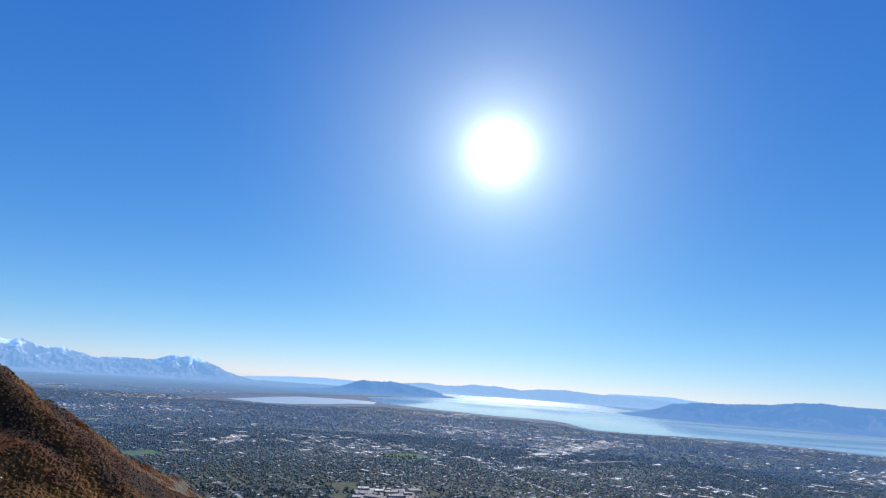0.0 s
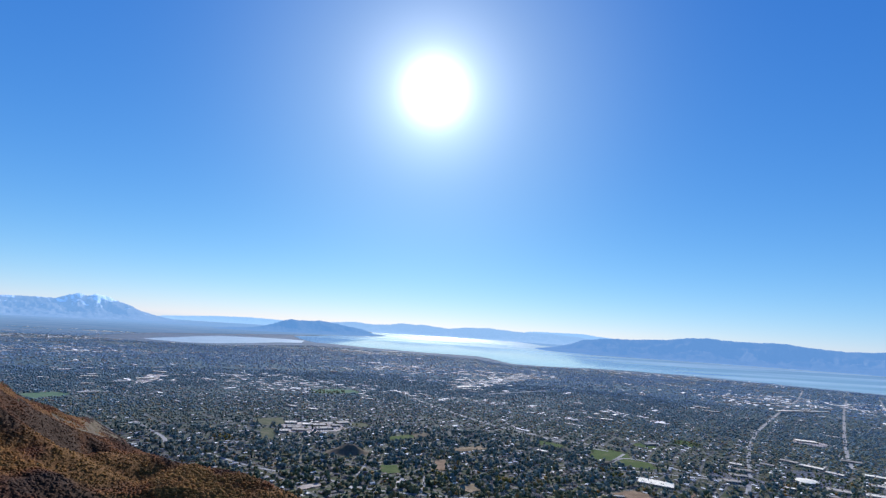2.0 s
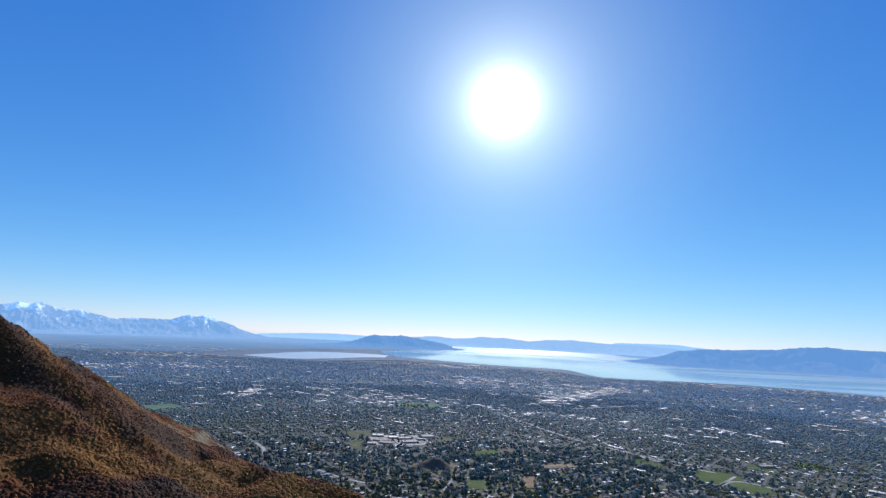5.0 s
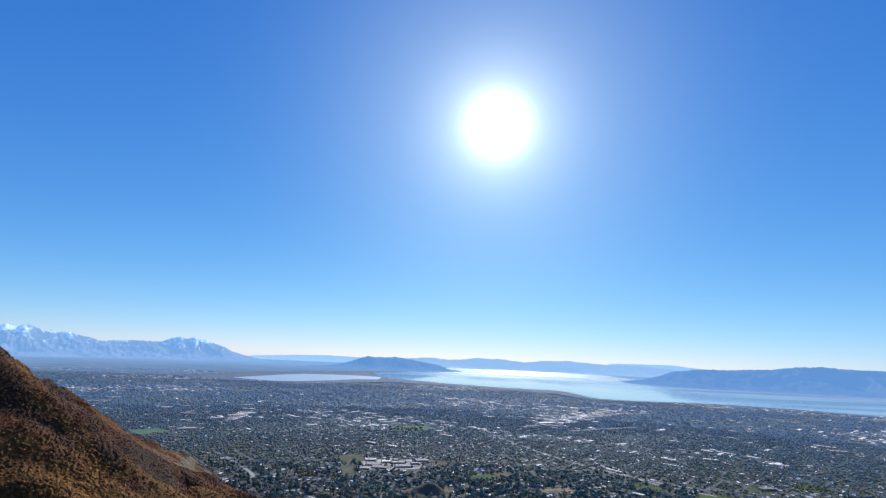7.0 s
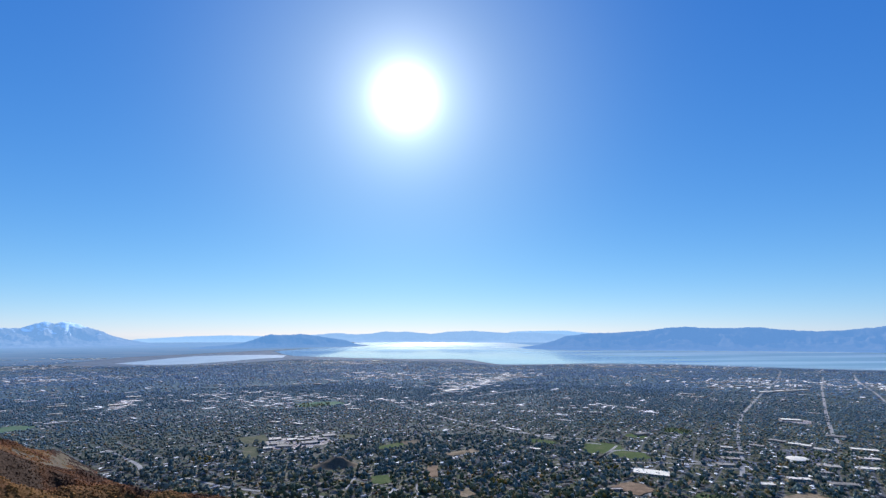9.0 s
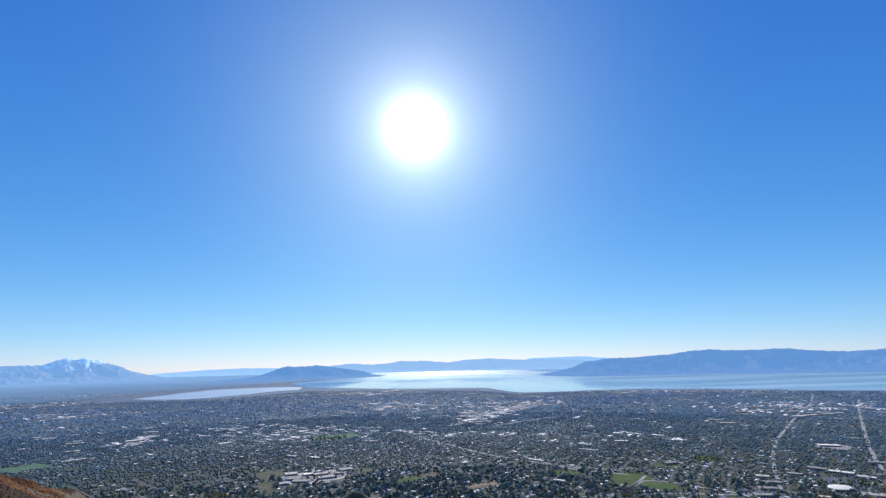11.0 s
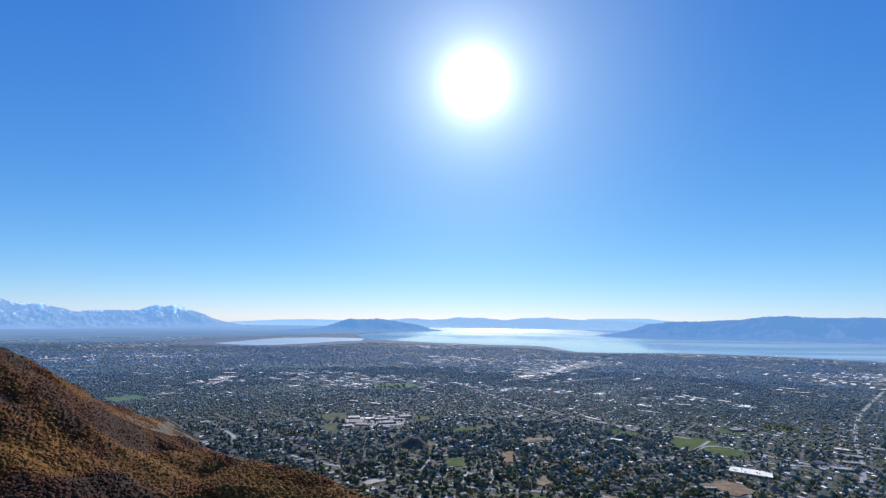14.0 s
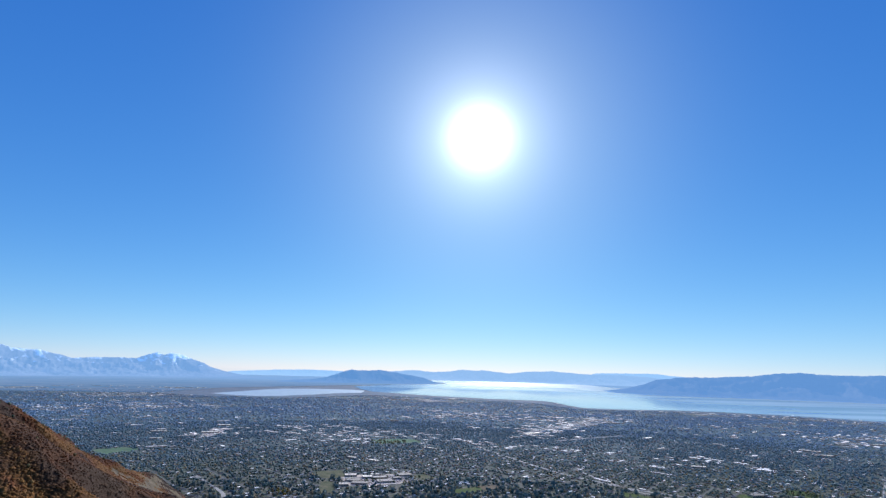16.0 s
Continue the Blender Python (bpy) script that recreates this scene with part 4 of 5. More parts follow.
keep = off_road(HX, HY, 0.2)
HX, HY, hd = HX[keep], HY[keep], hd[keep]
HA = GA + rng.choice([0, math.pi / 2], HX.size, p=[0.7, 0.3]) + rng.normal(0, 1, HX.size) * np.where(hd < 300, 0.35, 0.08)
HL, HW, HH = rng.uniform(1.5, 2.5, HX.size), rng.uniform(1.0, 1.45, HX.size), rng.uniform(0.32, 0.55, HX.size)
NEAR_H = (HX > 20) & (HX < 110) & (HY > 125) & (HY < 185)
idx = np.where(NEAR_H)[0][:260]
single = np.zeros(HX.size, bool)
single[idx] = True


def build_house(l, w, h, wing):
    t = thing("house", "family house with a shingle roof among trees", "house", "houses of the town")
    hl, hw = l / 2, w / 2

    def gable(x0, x1, y0, y1, z0, rise, eave):
        ym = (y0 + y1) / 2
        bm = bmesh.new()
        lo = z0 - 0.04
        pts = [(x0 - eave, y0 - eave, lo), (x1 + eave, y0 - eave, lo), (x1 + eave, ym, z0 + rise), (x0 - eave, ym, z0 + rise), (x1 + eave, y1 + eave, lo), (x0 - eave, y1 + eave, lo)]
        top = [bm.verts.new((x, y, z + 0.05)) for x, y, z in pts]
        bot = [bm.verts.new(p) for p in pts]
        for q in ((0, 1, 2, 3), (3, 2, 4, 5)):
            bm.faces.new([top[i] for i in q])
            bm.faces.new([bot[i] for i in reversed(q)])
        for a, b in ((0, 1), (1, 2), (2, 4), (4, 5), (5, 3), (3, 0)):
            bm.faces.new([bot[a], bot[b], top[b], top[a]])
        return bm

    def body(x0, x1, y0, y1, z1, rise):
        ym = (y0 + y1) / 2
        bm = box(bmesh.new(), x0, y0, 0, x1, y1, z1)
        for x in (x0, x1):
            bm.faces.new([bm.verts.new(p) for p in ((x, y0, z1), (x, y1, z1), (x, ym, z1 + rise))])
        return bm

    part("wall", body(-hl, hl, -hw, hw, h, h * 0.36), M_WALL_ONE, t)
    top = part("roof", gable(-hl, hl, -hw, hw, h, h * 0.36, 0.09), M_ROOF_ONE, t)
    if wing:
        part("garage", body(hl * 0.2, hl * 0.95, -hw - 0.5, -hw + 0.02, h * 0.7, h * 0.2), M_WALL_ONE, t)
        part("garage_roof", gable(hl * 0.2, hl * 0.95, -hw - 0.5, -hw - 0.01, h * 0.7, h * 0.2, 0.05), M_ROOF_ONE, t)
        part("garage_door", boxed((hl * 0.3, -hw - 0.53, 0.0, hl * 0.85, -hw - 0.5, h * 0.5)), M_STUCCO, t, "pale garage door")
    part("door", boxed((-0.06, -hw - 0.015, 0, 0.07, -hw - 0.003, 0.26)), M_GLASS, t)
    for wx in (-0.7, -0.4):
        part("window", boxed((hl * wx - 0.09, -hw - 0.015, h * 0.4, hl * wx + 0.09, -hw - 0.003, h * 0.75)), M_GLASS, t)
    part("chimney", boxed((-hl * 0.5, 0.05, h, -hl * 0.5 + 0.12, 0.17, h * 1.75)), M_STUCCO, top)
    return t


M_ROOF_ONE = material("shingles", [(0.0, (0.085, 0.075, 0.065)), (0.35, (0.14, 0.12, 0.10)), (0.65, (0.21, 0.175, 0.14)), (0.86, (0.32, 0.27, 0.21)), (0.95, (0.62, 0.54, 0.44))], 1.0, 0.85, 0.12, ob_random=True)
M_WALL_ONE = material("brick_and_siding", [(0.0, (0.24, 0.13, 0.08)), (0.4, (0.34, 0.25, 0.17)), (0.75, (0.42, 0.34, 0.25)), (1.0, (0.60, 0.52, 0.42))], 1.0, 0.8, 0.3, ob_random=True)
kinds = [build_house(1.9, 1.2, 0.5, True), build_house(2.2, 1.3, 0.65, True), build_house(1.7, 1.1, 0.45, False)]
for n_, i in enumerate(idx):
    m = Matrix.Translation((HX[i], HY[i], 0.0)) @ Matrix.Rotation(HA[i] + (math.pi if n_ % 2 else 0), 4, "Z")
    if n_ < 3:
        kinds[n_].matrix_basis = m
    else:
        copy_thing(kinds[n_ % 3], m)
rest = ~single
fill(HX[hd < 300], HY[hd < 300], 0)
M_ROOF_NEAR = material("weathered_shingles", [(0.0, (0.085, 0.075, 0.065)), (0.35, (0.14, 0.12, 0.10)), (0.6, (0.23, 0.195, 0.155)), (0.74, (0.38, 0.32, 0.26)), (0.86, (0.75, 0.67, 0.55))], 1.0, 0.85, 0.1, island=True)
for sel, roof, what in ((rest & (hd < 235), M_ROOF_NEAR, "shingled houses between the trees below the foothill"), (rest & (hd >= 235), M_ROOF, "countless small houses of the town")):
    v, f, mi = house_arrays(HX[sel], HY[sel], HA[sel], HL[sel], HW[sel], HH[sel])
    tagged(new("houses", mesh_of("houses", v, f, [M_WALL, roof], mi)), what, "houses", kind="stuff")


# ---- larger buildings ----
def flat_building(x, y, l, w, h, turn, label, units=3, name="building"):
    t = thing(name, label, "building", at=pose(x, y, 0, 0, 0, turn))
    hl, hw = l / 2, w / 2
    part("wall", boxed((-hl, -hw, 0, hl, hw, h)), M_STUCCO, t)
    top = part("roof", boxed((-hl + 0.1, -hw + 0.1, h + 0.004, hl - 0.1, hw - 0.1, h + 0.06)), M_FLAT_ONE if l < 12 else M_WHITE, t, "pale flat roof")
    part("parapet", boxed((-hl, -hw, h, hl, -hw + 0.08, h + 0.16), (-hl, hw - 0.08, h, hl, hw, h + 0.16),
                          (-hl, -hw + 0.08, h, -hl + 0.08, hw - 0.08, h + 0.16), (hl - 0.08, -hw + 0.08, h, hl, hw - 0.08, h + 0.16)), M_STUCCO, t)
    r = random.Random(int(x * 7 + y * 3))
    for _ in range(units):
        ux, uy = r.uniform(-hl * 0.7, hl * 0.7), r.uniform(-hw * 0.6, hw * 0.6)
        part("rooftop_unit", boxed((ux - 0.25, uy - 0.2, h + 0.06, ux + 0.25, uy + 0.2, h + 0.3)), M_STUCCO, top)
    k = max(2, int(l / 1.2))
    for i in range(k):
        wx = -hl + (i + 0.5) * l / k
        part("window", boxed((wx - 0.3, -hw - 0.02, h * 0.35, wx + 0.3, -hw - 0.004, h * 0.75)), M_GLASS, t)
    AREAS.append((x, y, hl, hw, math.cos(radians(turn)), math.sin(radians(turn))))
    return t


flat_building(141, 194, 15, 8.5, 0.6, -38, "long low school with a white flat roof", 5)


def round_hall(x, y, rx, ry, h, turn, label):
    """An oval hall with a low domed roof."""
    t = thing("hall", label, "building", at=pose(x, y, 0, 0, 0, turn))
    n = 32

    def ring(bm, k, z):
        return [bm.verts.new((rx * k * math.cos(2 * math.pi * i / n), ry * k * math.sin(2 * math.pi * i / n), z)) for i in range(n)]

    def shell(rings):
        bm = bmesh.new()
        vs = [ring(bm, k, z) for k, z in rings]
        for a, b in zip(vs, vs[1:]):
            for i in range(n):
                bm.faces.new([a[i], a[(i + 1) % n], b[(i + 1) % n], b[i]])
        bm.faces.new(vs[-1])
        return bm

    part("wall", shell([(1, 0), (1, h)]), M_STUCCO, t)
    part("roof", shell([(1.04, h + 0.004), (1.04, h + 0.12), (0.85, h + 0.32), (0.55, h + 0.5), (0.2, h + 0.58)]), M_WHITE, t, "white domed roof")
    for i in range(0, n, 2):
        a = 2 * math.pi * i / n
        wx, wy = rx * math.cos(a), ry * math.sin(a)
        part("window", boxed((wx - 0.2, wy - 0.2, h * 0.3, wx + 0.2, wy + 0.2, h * 0.75)), M_GLASS, t)
    AREAS.append((x, y, rx, ry, math.cos(radians(turn)), math.sin(radians(turn))))


round_hall(226, 197, 5.6, 4.4, 0.9, 10, "oval white-roofed hall among car parks")
for x, y, l, w in ((184, 197, 8, 4.6), (195, 206, 8, 4.6), (206, 214.5, 8, 4.6)):
    flat_building(x, y, l, w, 0.8, -22, "long white-roofed shop building on an avenue", 2)
for x, y, l, w in ((254, 233, 9, 5), (257, 222, 11, 5), (258, 210, 8, 5)):
    flat_building(x, y, l, w, 0.9, -60, "white-roofed warehouse in a row", 2)
flat_building(326, 287, 13, 7, 1.0, -30, "broad white warehouse by a yard", 3)
flat_building(189, 268, 9, 4, 0.9, 10, "pale-roofed church hall by a park", 1)
flat_building(108, 246, 6, 3, 0.8, -40, "white-roofed hall among trees", 1)
flat_building(92, 239, 4, 3, 0.7, -40, "small white-roofed hall among trees", 1)
flat_building(110, 177, 9, 1.6, 0.6, -10, "long pale-roofed house block", 0)
for x, y, l, w, a in ((-32, 303, 7, 6, 10), (-29, 291, 8, 8, -8), (-24.5, 283.5, 9, 6, -8), (-33, 280, 5, 5, 10), (-22, 299, 6, 5, 12), (-15, 298, 8, 5, 14), (-11.5, 289, 9, 6, 14), (-1, 307, 8, 7, 16), (-18, 305, 5, 4, 10), (-5, 297, 5, 4, 12)):
    flat_building(x, y, l, w, 0.8, a, "white-roofed school block on pale grounds", 2)
for x, y, l, w, a in ((176, 168, 6, 4, -20), (196, 171, 9, 4, -25), (207, 161, 10, 4, -25), (229, 184, 9, 5, -40), (243, 176, 10, 5, -30), (262, 190, 9, 5, -35), (280, 205, 12, 5, -40), (216, 176, 5, 3, -25), (236, 160, 9, 4, -25), (275, 178, 9, 5, -30), (212, 226, 6, 4, -40), (232, 226, 7, 4, -50), (300, 235, 10, 5, -40), (205, 187, 5, 3, -30)):
    flat_building(x, y, l, w, 0.8, a, "white-roofed shop near the knoll", 1)


for x, y, l, w, a in ((130, 520, 22, 6, 30), (438, 482, 10, 4, -10), (482, 487, 14, 5, -5), (468, 432, 40, 5, 8), (507, 488, 16, 5, 0)):
    flat_building(x, y, l, w, 1.1, a, "long pale warehouse roof in the flat town", 3)
for x, y, l, w, a in ((507, 436, 34, 4, 5), (205, 347, 10, 4, -15), (362, 434, 16, 5, -40), (354, 409, 14, 4, -20), (18, 407, 12, 3, -30)):
    flat_building(x, y, l, w, 1.0, a, "pale-roofed store among trees", 2)
for x, y, l, w, a in ((-229, 477, 13, 4, 15), (-208, 431, 9, 4, 10), (-183, 477, 14, 6, 25), (-192, 535, 13, 6, 0), (-22, 349, 8, 4, -35), (-38, 359, 8, 4, -35)):
    flat_building(x, y, l, w, 1.0, a, "large pale store below the foothill", 2)
flat_building(-18, 618, 9, 7, 1.6, 10, "bright metal-roofed hall in mid town", 1)
flat_building(98, 1160, 52, 9, 1.2, 36, "very long pale shed near the lake shore", 4)


def big_boxes(name, label, xs, ys, ls, ws, angs, hs):
    """Many flat-roofed sheds and stores, far off."""
    n = len(xs)
    t = np.array([(-1, -1, 0), (1, -1, 0), (1, 1, 0), (-1, 1, 0), (-1, -1, 1), (1, -1, 1), (1, 1, 1), (-1, 1, 1)], float)
    c, s = np.cos(angs)[:, None], np.sin(angs)[:, None]
    px, py = t[None, :, 0] * ls[:, None] / 2, t[None, :, 1] * ws[:, None] / 2
    v = np.stack([px * c - py * s + xs[:, None], px * s + py * c + ys[:, None], t[None, :, 2] * hs[:, None]], -1).reshape(-1, 3)
    q = np.array([(4, 5, 6, 7), (0, 1, 5, 4), (1, 2, 6, 5), (2, 3, 7, 6), (3, 0, 4, 7)])
    f = (q[None] + (np.arange(n) * 8)[:, None, None]).reshape(-1, 4)
    tagged(new(name, mesh_of(name, v, f, [M_FLAT, M_STUCCO], np.tile([0, 1, 1, 1, 1], n))), label, "buildings", kind="stuff")


n = 15000
x, y = rng.uniform(-950, 900, n), rng.uniform(230, 1450, n)
belt = np.sin(x / 90 + 1.0 + np.sin(y / 70)) + np.sin(y / 55 + np.sin(x / 120) * 1.5)
d = np.hypot(x, y)
keep = in_town(x, y) & (rng.uniform(0, 1, n) < np.clip(belt - 0.7, 0.06, 0.8) * np.where(d > 420, 1, 0.07)) & clear(x, y, 2)
ti = rng.uniform(-150, 150, 120)
xi, yi = 205 + ti * 0.636 + rng.normal(0, 17, 120), 622 + ti * 0.772 + rng.normal(0, 17, 120)
xc, yc = rng.uniform(-195, -168, 14), rng.uniform(450, 525, 14)
x, y = np.concatenate([x[keep], xi, xc]), np.concatenate([y[keep], yi, yc])
k = len(x)
fill(x, y, 2)
big_boxes("sheds", "pale flat-roofed stores and sheds across the town", x, y, (3 + 11 * rng.uniform(0, 1, k) ** 2) * np.clip(np.hypot(x, y) / 420, 0.8, 1.9), rng.uniform(1.6, 4.0, k), GA + rng.choice([0, math.pi / 2], k) + rng.normal(0, 0.05, k), rng.uniform(0.35, 0.7, k))

# ---- trees ----
def scatter(n, r0, r1):
    a, b = rng.uniform(-r1, r1, n), rng.uniform(-r1, r1, n)
    x, y = warp(a, b)
    d = np.hypot(x, y)
    g = grove(x, y)
    keep = in_town(x, y) & clear(x, y, -0.3) & (d > r0) & (d < r1) & free(x, y) & (rng.uniform(0, 1, n) < np.where(d < 200, 0.68 + 0.32 * g, np.where(d < 420, 0.70 + 0.34 * g, 0.68 + 0.42 * g)) * np.clip((1450 - d) / 500, 0.1, 1))
    st = np.abs((b - 9.75 + 6.5) % 13.0 - 6.5)
    keep &= (st > 1.25) | (d > 340)
    keep &= np.abs((a + 14.5) % 29.0 - 14.5) > np.where(d < 340, 1.2, -1)
    x, y = x[keep], y[keep]
    k2 = off_road(x, y, -0.3 if r0 < 600 else 0.0)
    if r0 < 300:                                   # most trees that would hide streets or clearings from the camera's view left out
        q = np.hypot(x, y)
        k2 &= (off_road(x + 2.4 * x / q, y + 2.4 * y / q, -1.2) & clear(x + 2.6 * x / q, y + 2.6 * y / q, -0.5)) | (rng.uniform(0, 1, len(x)) < 0.2)
    x, y = x[k2], y[k2]
    return x, y


x, y = scatter(165000, 88, 300)
r = (0.34 + 0.8 * rng.uniform(0, 1, len(x)) ** 1.8) * np.clip(1.25 - np.hypot(x, y) / 1000, 0.9, 1.1)
pick = np.where((x > 15) & (x < 80) & (y > 122) & (y < 165))[0][:240]
lone = np.zeros(len(x), bool)
lone[pick] = True
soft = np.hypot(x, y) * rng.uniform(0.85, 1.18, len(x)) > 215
for sel, mat, what in ((~lone & ~soft, M_LEAF, "green and yellowing trees between the houses"), (~lone & soft, M_LEAF_SOFT, "green trees of the streets beyond, lightly tinted with haze")):
    cs, rs = [], []
    for k in range(2):
        o = rng.normal(0, 0.42, (len(x), 2)) * r[:, None]
        cs.append(np.stack([x + o[:, 0], y + o[:, 1], r * rng.uniform(0.7, 1.35, len(x))], -1)[sel])
        rs.append((r * rng.uniform(0.6, 0.9, len(x)))[sel])
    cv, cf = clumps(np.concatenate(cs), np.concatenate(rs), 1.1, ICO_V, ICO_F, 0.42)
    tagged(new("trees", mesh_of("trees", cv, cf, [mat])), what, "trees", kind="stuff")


def conifers():
    """Dark spruces that stand singly among the broad crowns."""
    cx, cy = scatter(9000, 88, 330)
    h = rng.uniform(0.8, 1.7, len(cx))
    ring = [(math.cos(a), math.sin(a)) for a in np.arange(6) * math.pi / 3]
    tv = np.array([(0, 0, 1.0)] + [(0.16 * c, 0.16 * q, 0.62) for c, q in ring] + [(0.28 * c, 0.28 * q, 0.12) for c, q in ring])
    tf = np.array([(0, 1 + k, 1 + (k + 1) % 6) for k in range(6)] + [(1 + k, 7 + k, 1 + (k + 1) % 6) for k in range(6)] + [(1 + (k + 1) % 6, 7 + k, 7 + (k + 1) % 6) for k in range(6)])
    v, f = clumps(np.stack([cx, cy, np.zeros(len(cx))], -1), h, 1.25, tv, tf, 0.16)
    m = material("spruce_needles", [(0.0, (0.025, 0.042, 0.030)), (1.0, (0.05, 0.075, 0.045))], 1.0, 0.85, 0.1, island=True)
    tagged(new("spruces", mesh_of("spruces", v, f, [m])), "dark pointed spruces among the houses", "trees", kind="stuff")


def build_tree(seed, size, colour_mat):
    rg = np.random.default_rng(seed)
    t = thing("tree", "leafy green tree with a full crown", "tree", "trees of the near streets")
    bm = bmesh.new()
    bmesh.ops.create_cone(bm, cap_ends=True, segments=7, radius1=0.10 * size, radius2=0.05 * size, depth=0.9 * size, matrix=Matrix.Translation((0, 0, 0.45 * size)))
    for k in range(4):
        a = k * 1.6 + seed
        m = Matrix.Translation((0, 0, 0.75 * size)) @ Matrix.Rotation(a, 4, "Z") @ Matrix.Rotation(0.7, 4, "Y") @ Matrix.Translation((0, 0, 0.25 * size))
        bmesh.ops.create_cone(bm, cap_ends=False, segments=5, radius1=0.045 * size, radius2=0.015 * size, depth=0.5 * size, matrix=m)
    part("trunk", bm, M_BARK, t)
    n = 9
    cen = np.stack([rg.normal(0, 0.42, n) * size, rg.normal(0, 0.42, n) * size, rg.uniform(0.7, 1.9, n) * size], -1)
    v, f = clumps(cen, rg.uniform(0.3, 0.55, n) * size, 0.9, ICO_V, ICO_F, 0.42)
    c = new("crown", mesh_of("crown", v, f, [colour_mat]))
    c.parent = t
    return t


M_LEAF_ONE = material("leaves", [(0.0, (0.080, 0.097, 0.050)), (0.45, (0.135, 0.15, 0.068)), (0.72, (0.19, 0.18, 0.072)), (0.88, (0.25, 0.195, 0.07)), (1.0, (0.34, 0.175, 0.045))], 1.0, 0.8, 0.1, ob_random=True)
tkinds = [build_tree(1, 0.9, M_LEAF_ONE), build_tree(2, 1.1, M_LEAF_ONE), build_tree(3, 0.75, M_LEAF_ONE), build_tree(4, 1.0, M_LEAF_ONE)]
for n_, i in enumerate(pick):
    m = Matrix.Translation((x[i], y[i], 0)) @ Matrix.Rotation(n_ * 2.4, 4, "Z")
    if n_ < 4:
        tkinds[n_].matrix_basis = m
    else:
        copy_thing(tkinds[n_ % 4], m)

conifers()


def cover(n, r0, r1, lo, hi, lift, tall, tv, tf, label):
    """Tree crowns of one ring of the town: green ones give way outwards to ones tinted blue-grey for haze."""
    x, y = scatter(n, r0, r1)
    r = rng.uniform(lo, hi, len(x))
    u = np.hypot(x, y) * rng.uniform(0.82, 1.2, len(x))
    for sel, mat, what in ((u < 390, M_LEAF_SOFT, "lightly hazed green "), ((u >= 390) & (u < 640), M_LEAF_MID, "hazed grey-green "), (u >= 640, M_LEAF_FAR, "haze-blue ")):
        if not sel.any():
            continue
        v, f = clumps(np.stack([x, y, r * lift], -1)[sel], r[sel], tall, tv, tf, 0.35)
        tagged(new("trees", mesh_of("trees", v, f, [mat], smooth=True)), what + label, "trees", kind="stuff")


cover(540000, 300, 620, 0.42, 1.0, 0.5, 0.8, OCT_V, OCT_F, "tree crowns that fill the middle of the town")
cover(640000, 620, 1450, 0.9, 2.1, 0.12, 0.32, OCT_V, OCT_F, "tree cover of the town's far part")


def golden_trees():
    """A few groups of yellow autumn trees by the winding streets."""
    m = material("yellow_leaves", [(0.0, (0.14, 0.12, 0.02)), (0.5, (0.24, 0.19, 0.03)), (1.0, (0.30, 0.16, 0.03))], 1.0, 0.8, 0.1, island=True)
    p = np.concatenate([np.array([cx, cy]) + rng.normal(0, 1, (n, 2)) * (sx, sy) for cx, cy, sx, sy, n in ((92, 146, 4, 2, 26), (71, 196, 3, 3, 10), (-60, 262, 6, 3, 12), (104, 170, 3, 3, 9), (84, 152, 5, 3, 14), (40, 205, 4, 4, 10), (130, 205, 4, 3, 8))])
    p = np.repeat(p[off_road(p[:, 0], p[:, 1], -0.3)], 3, 0)
    r = rng.uniform(0.35, 0.7, len(p))
    p = p + rng.normal(0, 0.4, p.shape)
    v, f = clumps(np.concatenate([p, (r * rng.uniform(0.9, 1.9, len(p)))[:, None]], 1), r, 1.1, ICO_V, ICO_F, 0.3)
    tagged(new("trees", mesh_of("trees", v, f, [m], smooth=True)), "groups of yellow autumn trees among the streets", "trees", kind="stuff")


golden_trees()


def lot_trees():
    """Small trees on lawns and along the rows of the car parks."""
    pts = []
    for cx, cy, hu, hv, n in ((144, 157, 7, 6, 60), (126, 155, 4, 4, 26), (192, 203, 6, 11, 46), (236, 203, 16, 7, 70), (219, 273, 8, 7, 50), (-17, 441, 16, 9, 70), (-12, 294, 22, 11, 60), (205, 185, 22, 10, 90), (250, 190, 30, 14, 160)):
        pts.append(np.stack([cx + rng.uniform(-hu, hu, n), cy + rng.uniform(-hv, hv, n)], -1))
    p = np.concatenate(pts)
    p = p[off_road(p[:, 0], p[:, 1], -0.5)]
    r = rng.uniform(0.3, 0.75, len(p))
    v, f = clumps(np.concatenate([p, (r * 0.9)[:, None]], 1), r, 1.15, ICO_V, ICO_F, 0.3)
    tagged(new("trees", mesh_of("trees", v, f, [M_LEAF], smooth=True)), "small trees on lawns and in car parks", "trees", kind="stuff")


lot_trees()


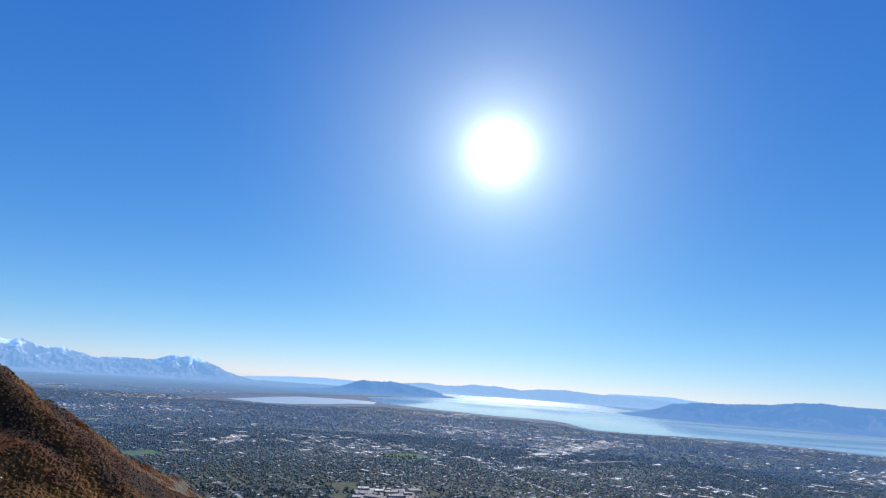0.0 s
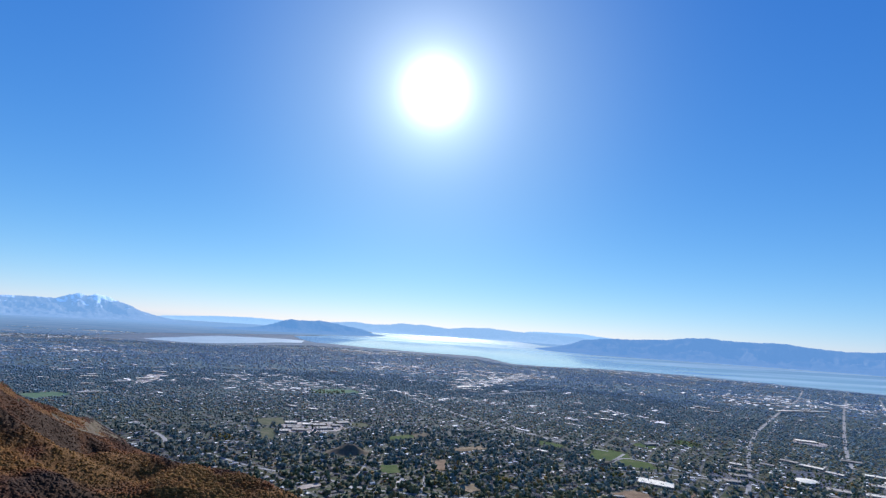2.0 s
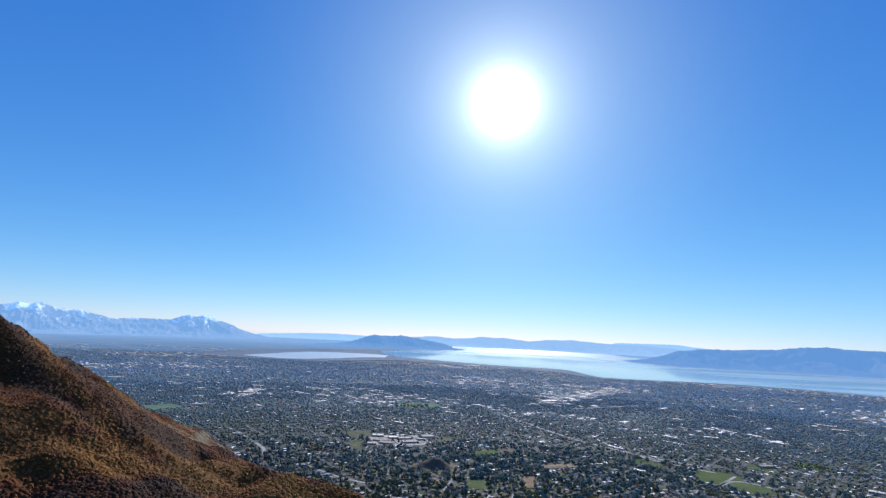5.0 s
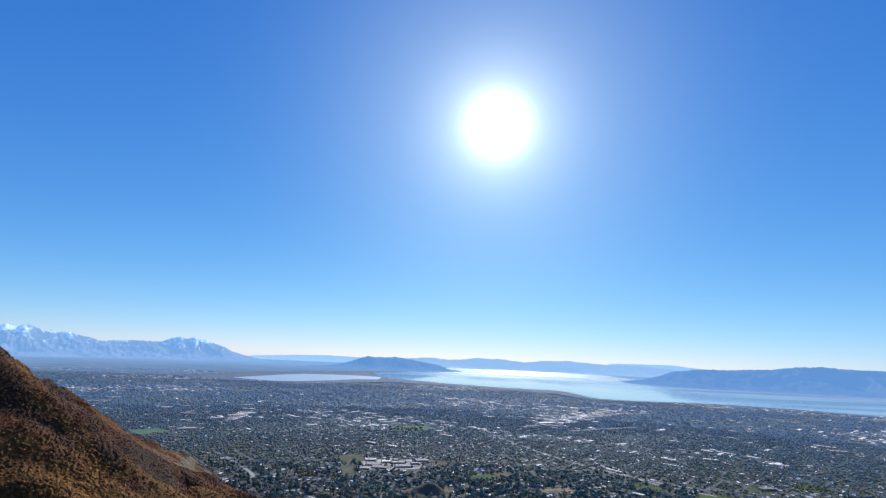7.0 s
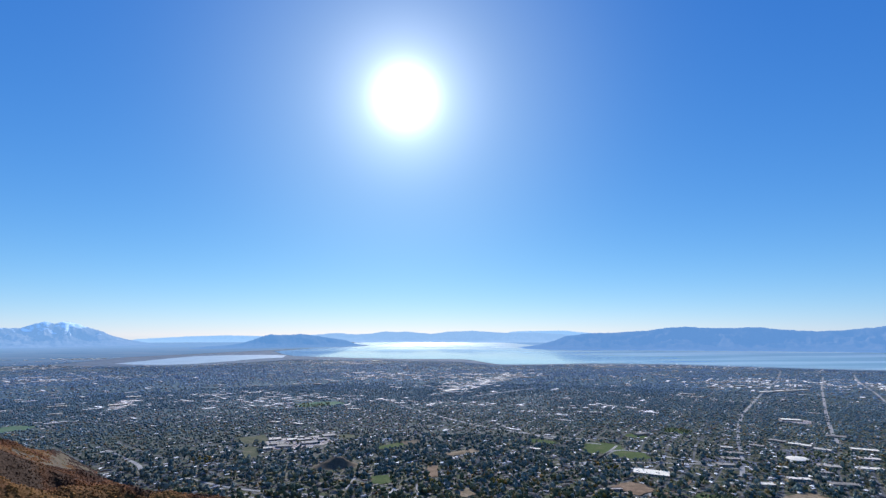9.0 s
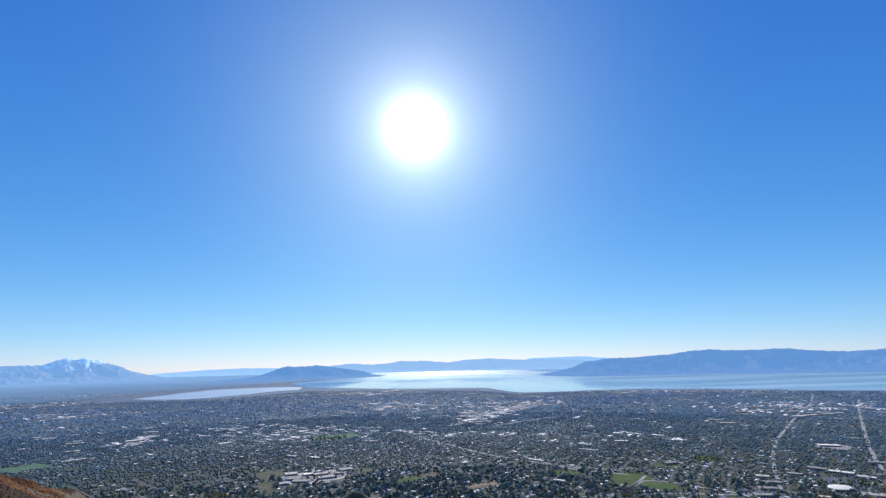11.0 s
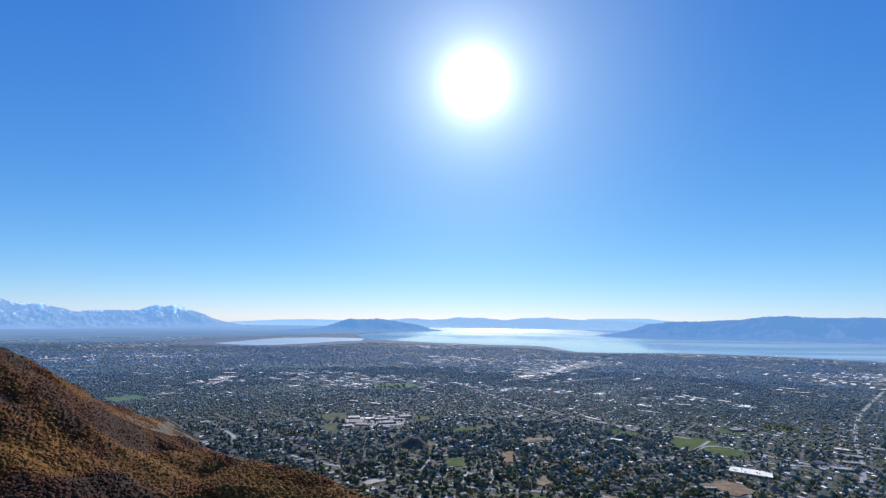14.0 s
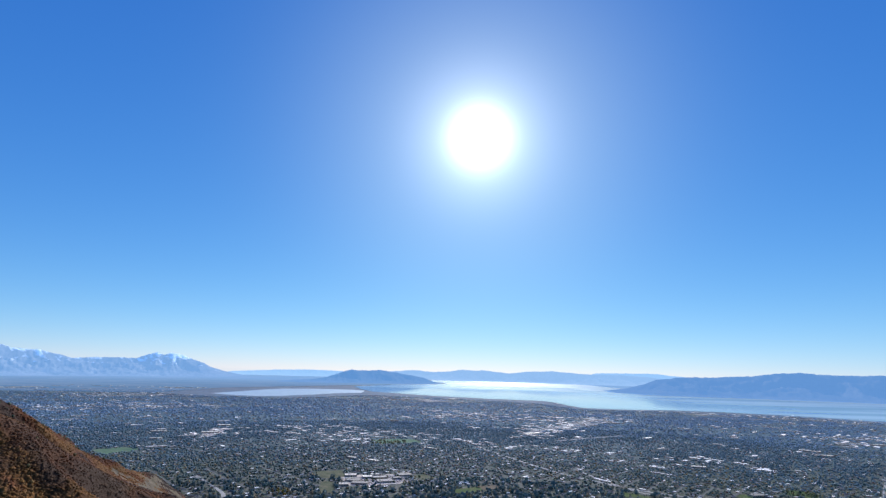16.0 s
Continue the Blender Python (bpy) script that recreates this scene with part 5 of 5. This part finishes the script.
def parked_cars():
    """Rows of parked cars, a body and a cabin each."""
    M_CAR = material("car_paint", [(0.0, (0.02, 0.02, 0.025)), (0.3, (0.25, 0.25, 0.26)), (0.5, (0.65, 0.65, 0.65)), (0.75, (0.8, 0.8, 0.8)), (0.9, (0.30, 0.03, 0.03)), (1.0, (0.04, 0.08, 0.25))], 1.0, 0.25, 0.6, island=True)
    xs, ys, an = [], [], []
    for cx, cy, hu, hv, turn in ((192, 203, 6, 11, 40), (236, 203, 16, 7, 40), (326, 284, 9, 9, 40.5), (-12, 294, 20, 10, 20), (-182, 486, 6, 28, 10)):
        c, s = math.cos(radians(turn)), math.sin(radians(turn))
        for u in np.arange(-hu, hu, 1.5):
            for w in np.arange(-hv, hv, 0.36):
                if rng.uniform() < 0.45:
                    xs.append(cx + u * c - w * s)
                    ys.append(cy + u * s + w * c)
                    an.append(radians(turn))
    xs, ys, an = np.array(xs), np.array(ys), np.array(an)
    t = np.array([(-1, -1, 0.15), (1, -1, 0.15), (1, 1, 0.15), (-1, 1, 0.15), (-1, -1, 0.6), (1, -1, 0.6), (1, 1, 0.6), (-1, 1, 0.6), (-0.6, -0.85, 1), (0.35, -0.85, 1), (0.35, 0.85, 1), (-0.6, 0.85, 1)], float)
    c, s = np.cos(an)[:, None], np.sin(an)[:, None]
    px, py = t[None, :, 0] * 0.28, t[None, :, 1] * 0.11
    v = np.stack([px * c - py * s + xs[:, None], px * s + py * c + ys[:, None], 0.18 + np.tile(t[None, :, 2] * 0.18, (len(xs), 1))], -1).reshape(-1, 3)
    q = np.array([(0, 1, 5, 4), (1, 2, 6, 5), (2, 3, 7, 6), (3, 0, 4, 7), (4, 5, 9, 8), (5, 6, 10, 9), (6, 7, 11, 10), (7, 4, 8, 11), (8, 9, 10, 11)])
    f = (q[None] + (np.arange(len(xs)) * 12)[:, None, None]).reshape(-1, 4)
    tagged(new("parked_cars", mesh_of("parked_cars", v, f, [M_CAR])), "rows of parked cars on the lots", "cars", kind="stuff")


parked_cars()
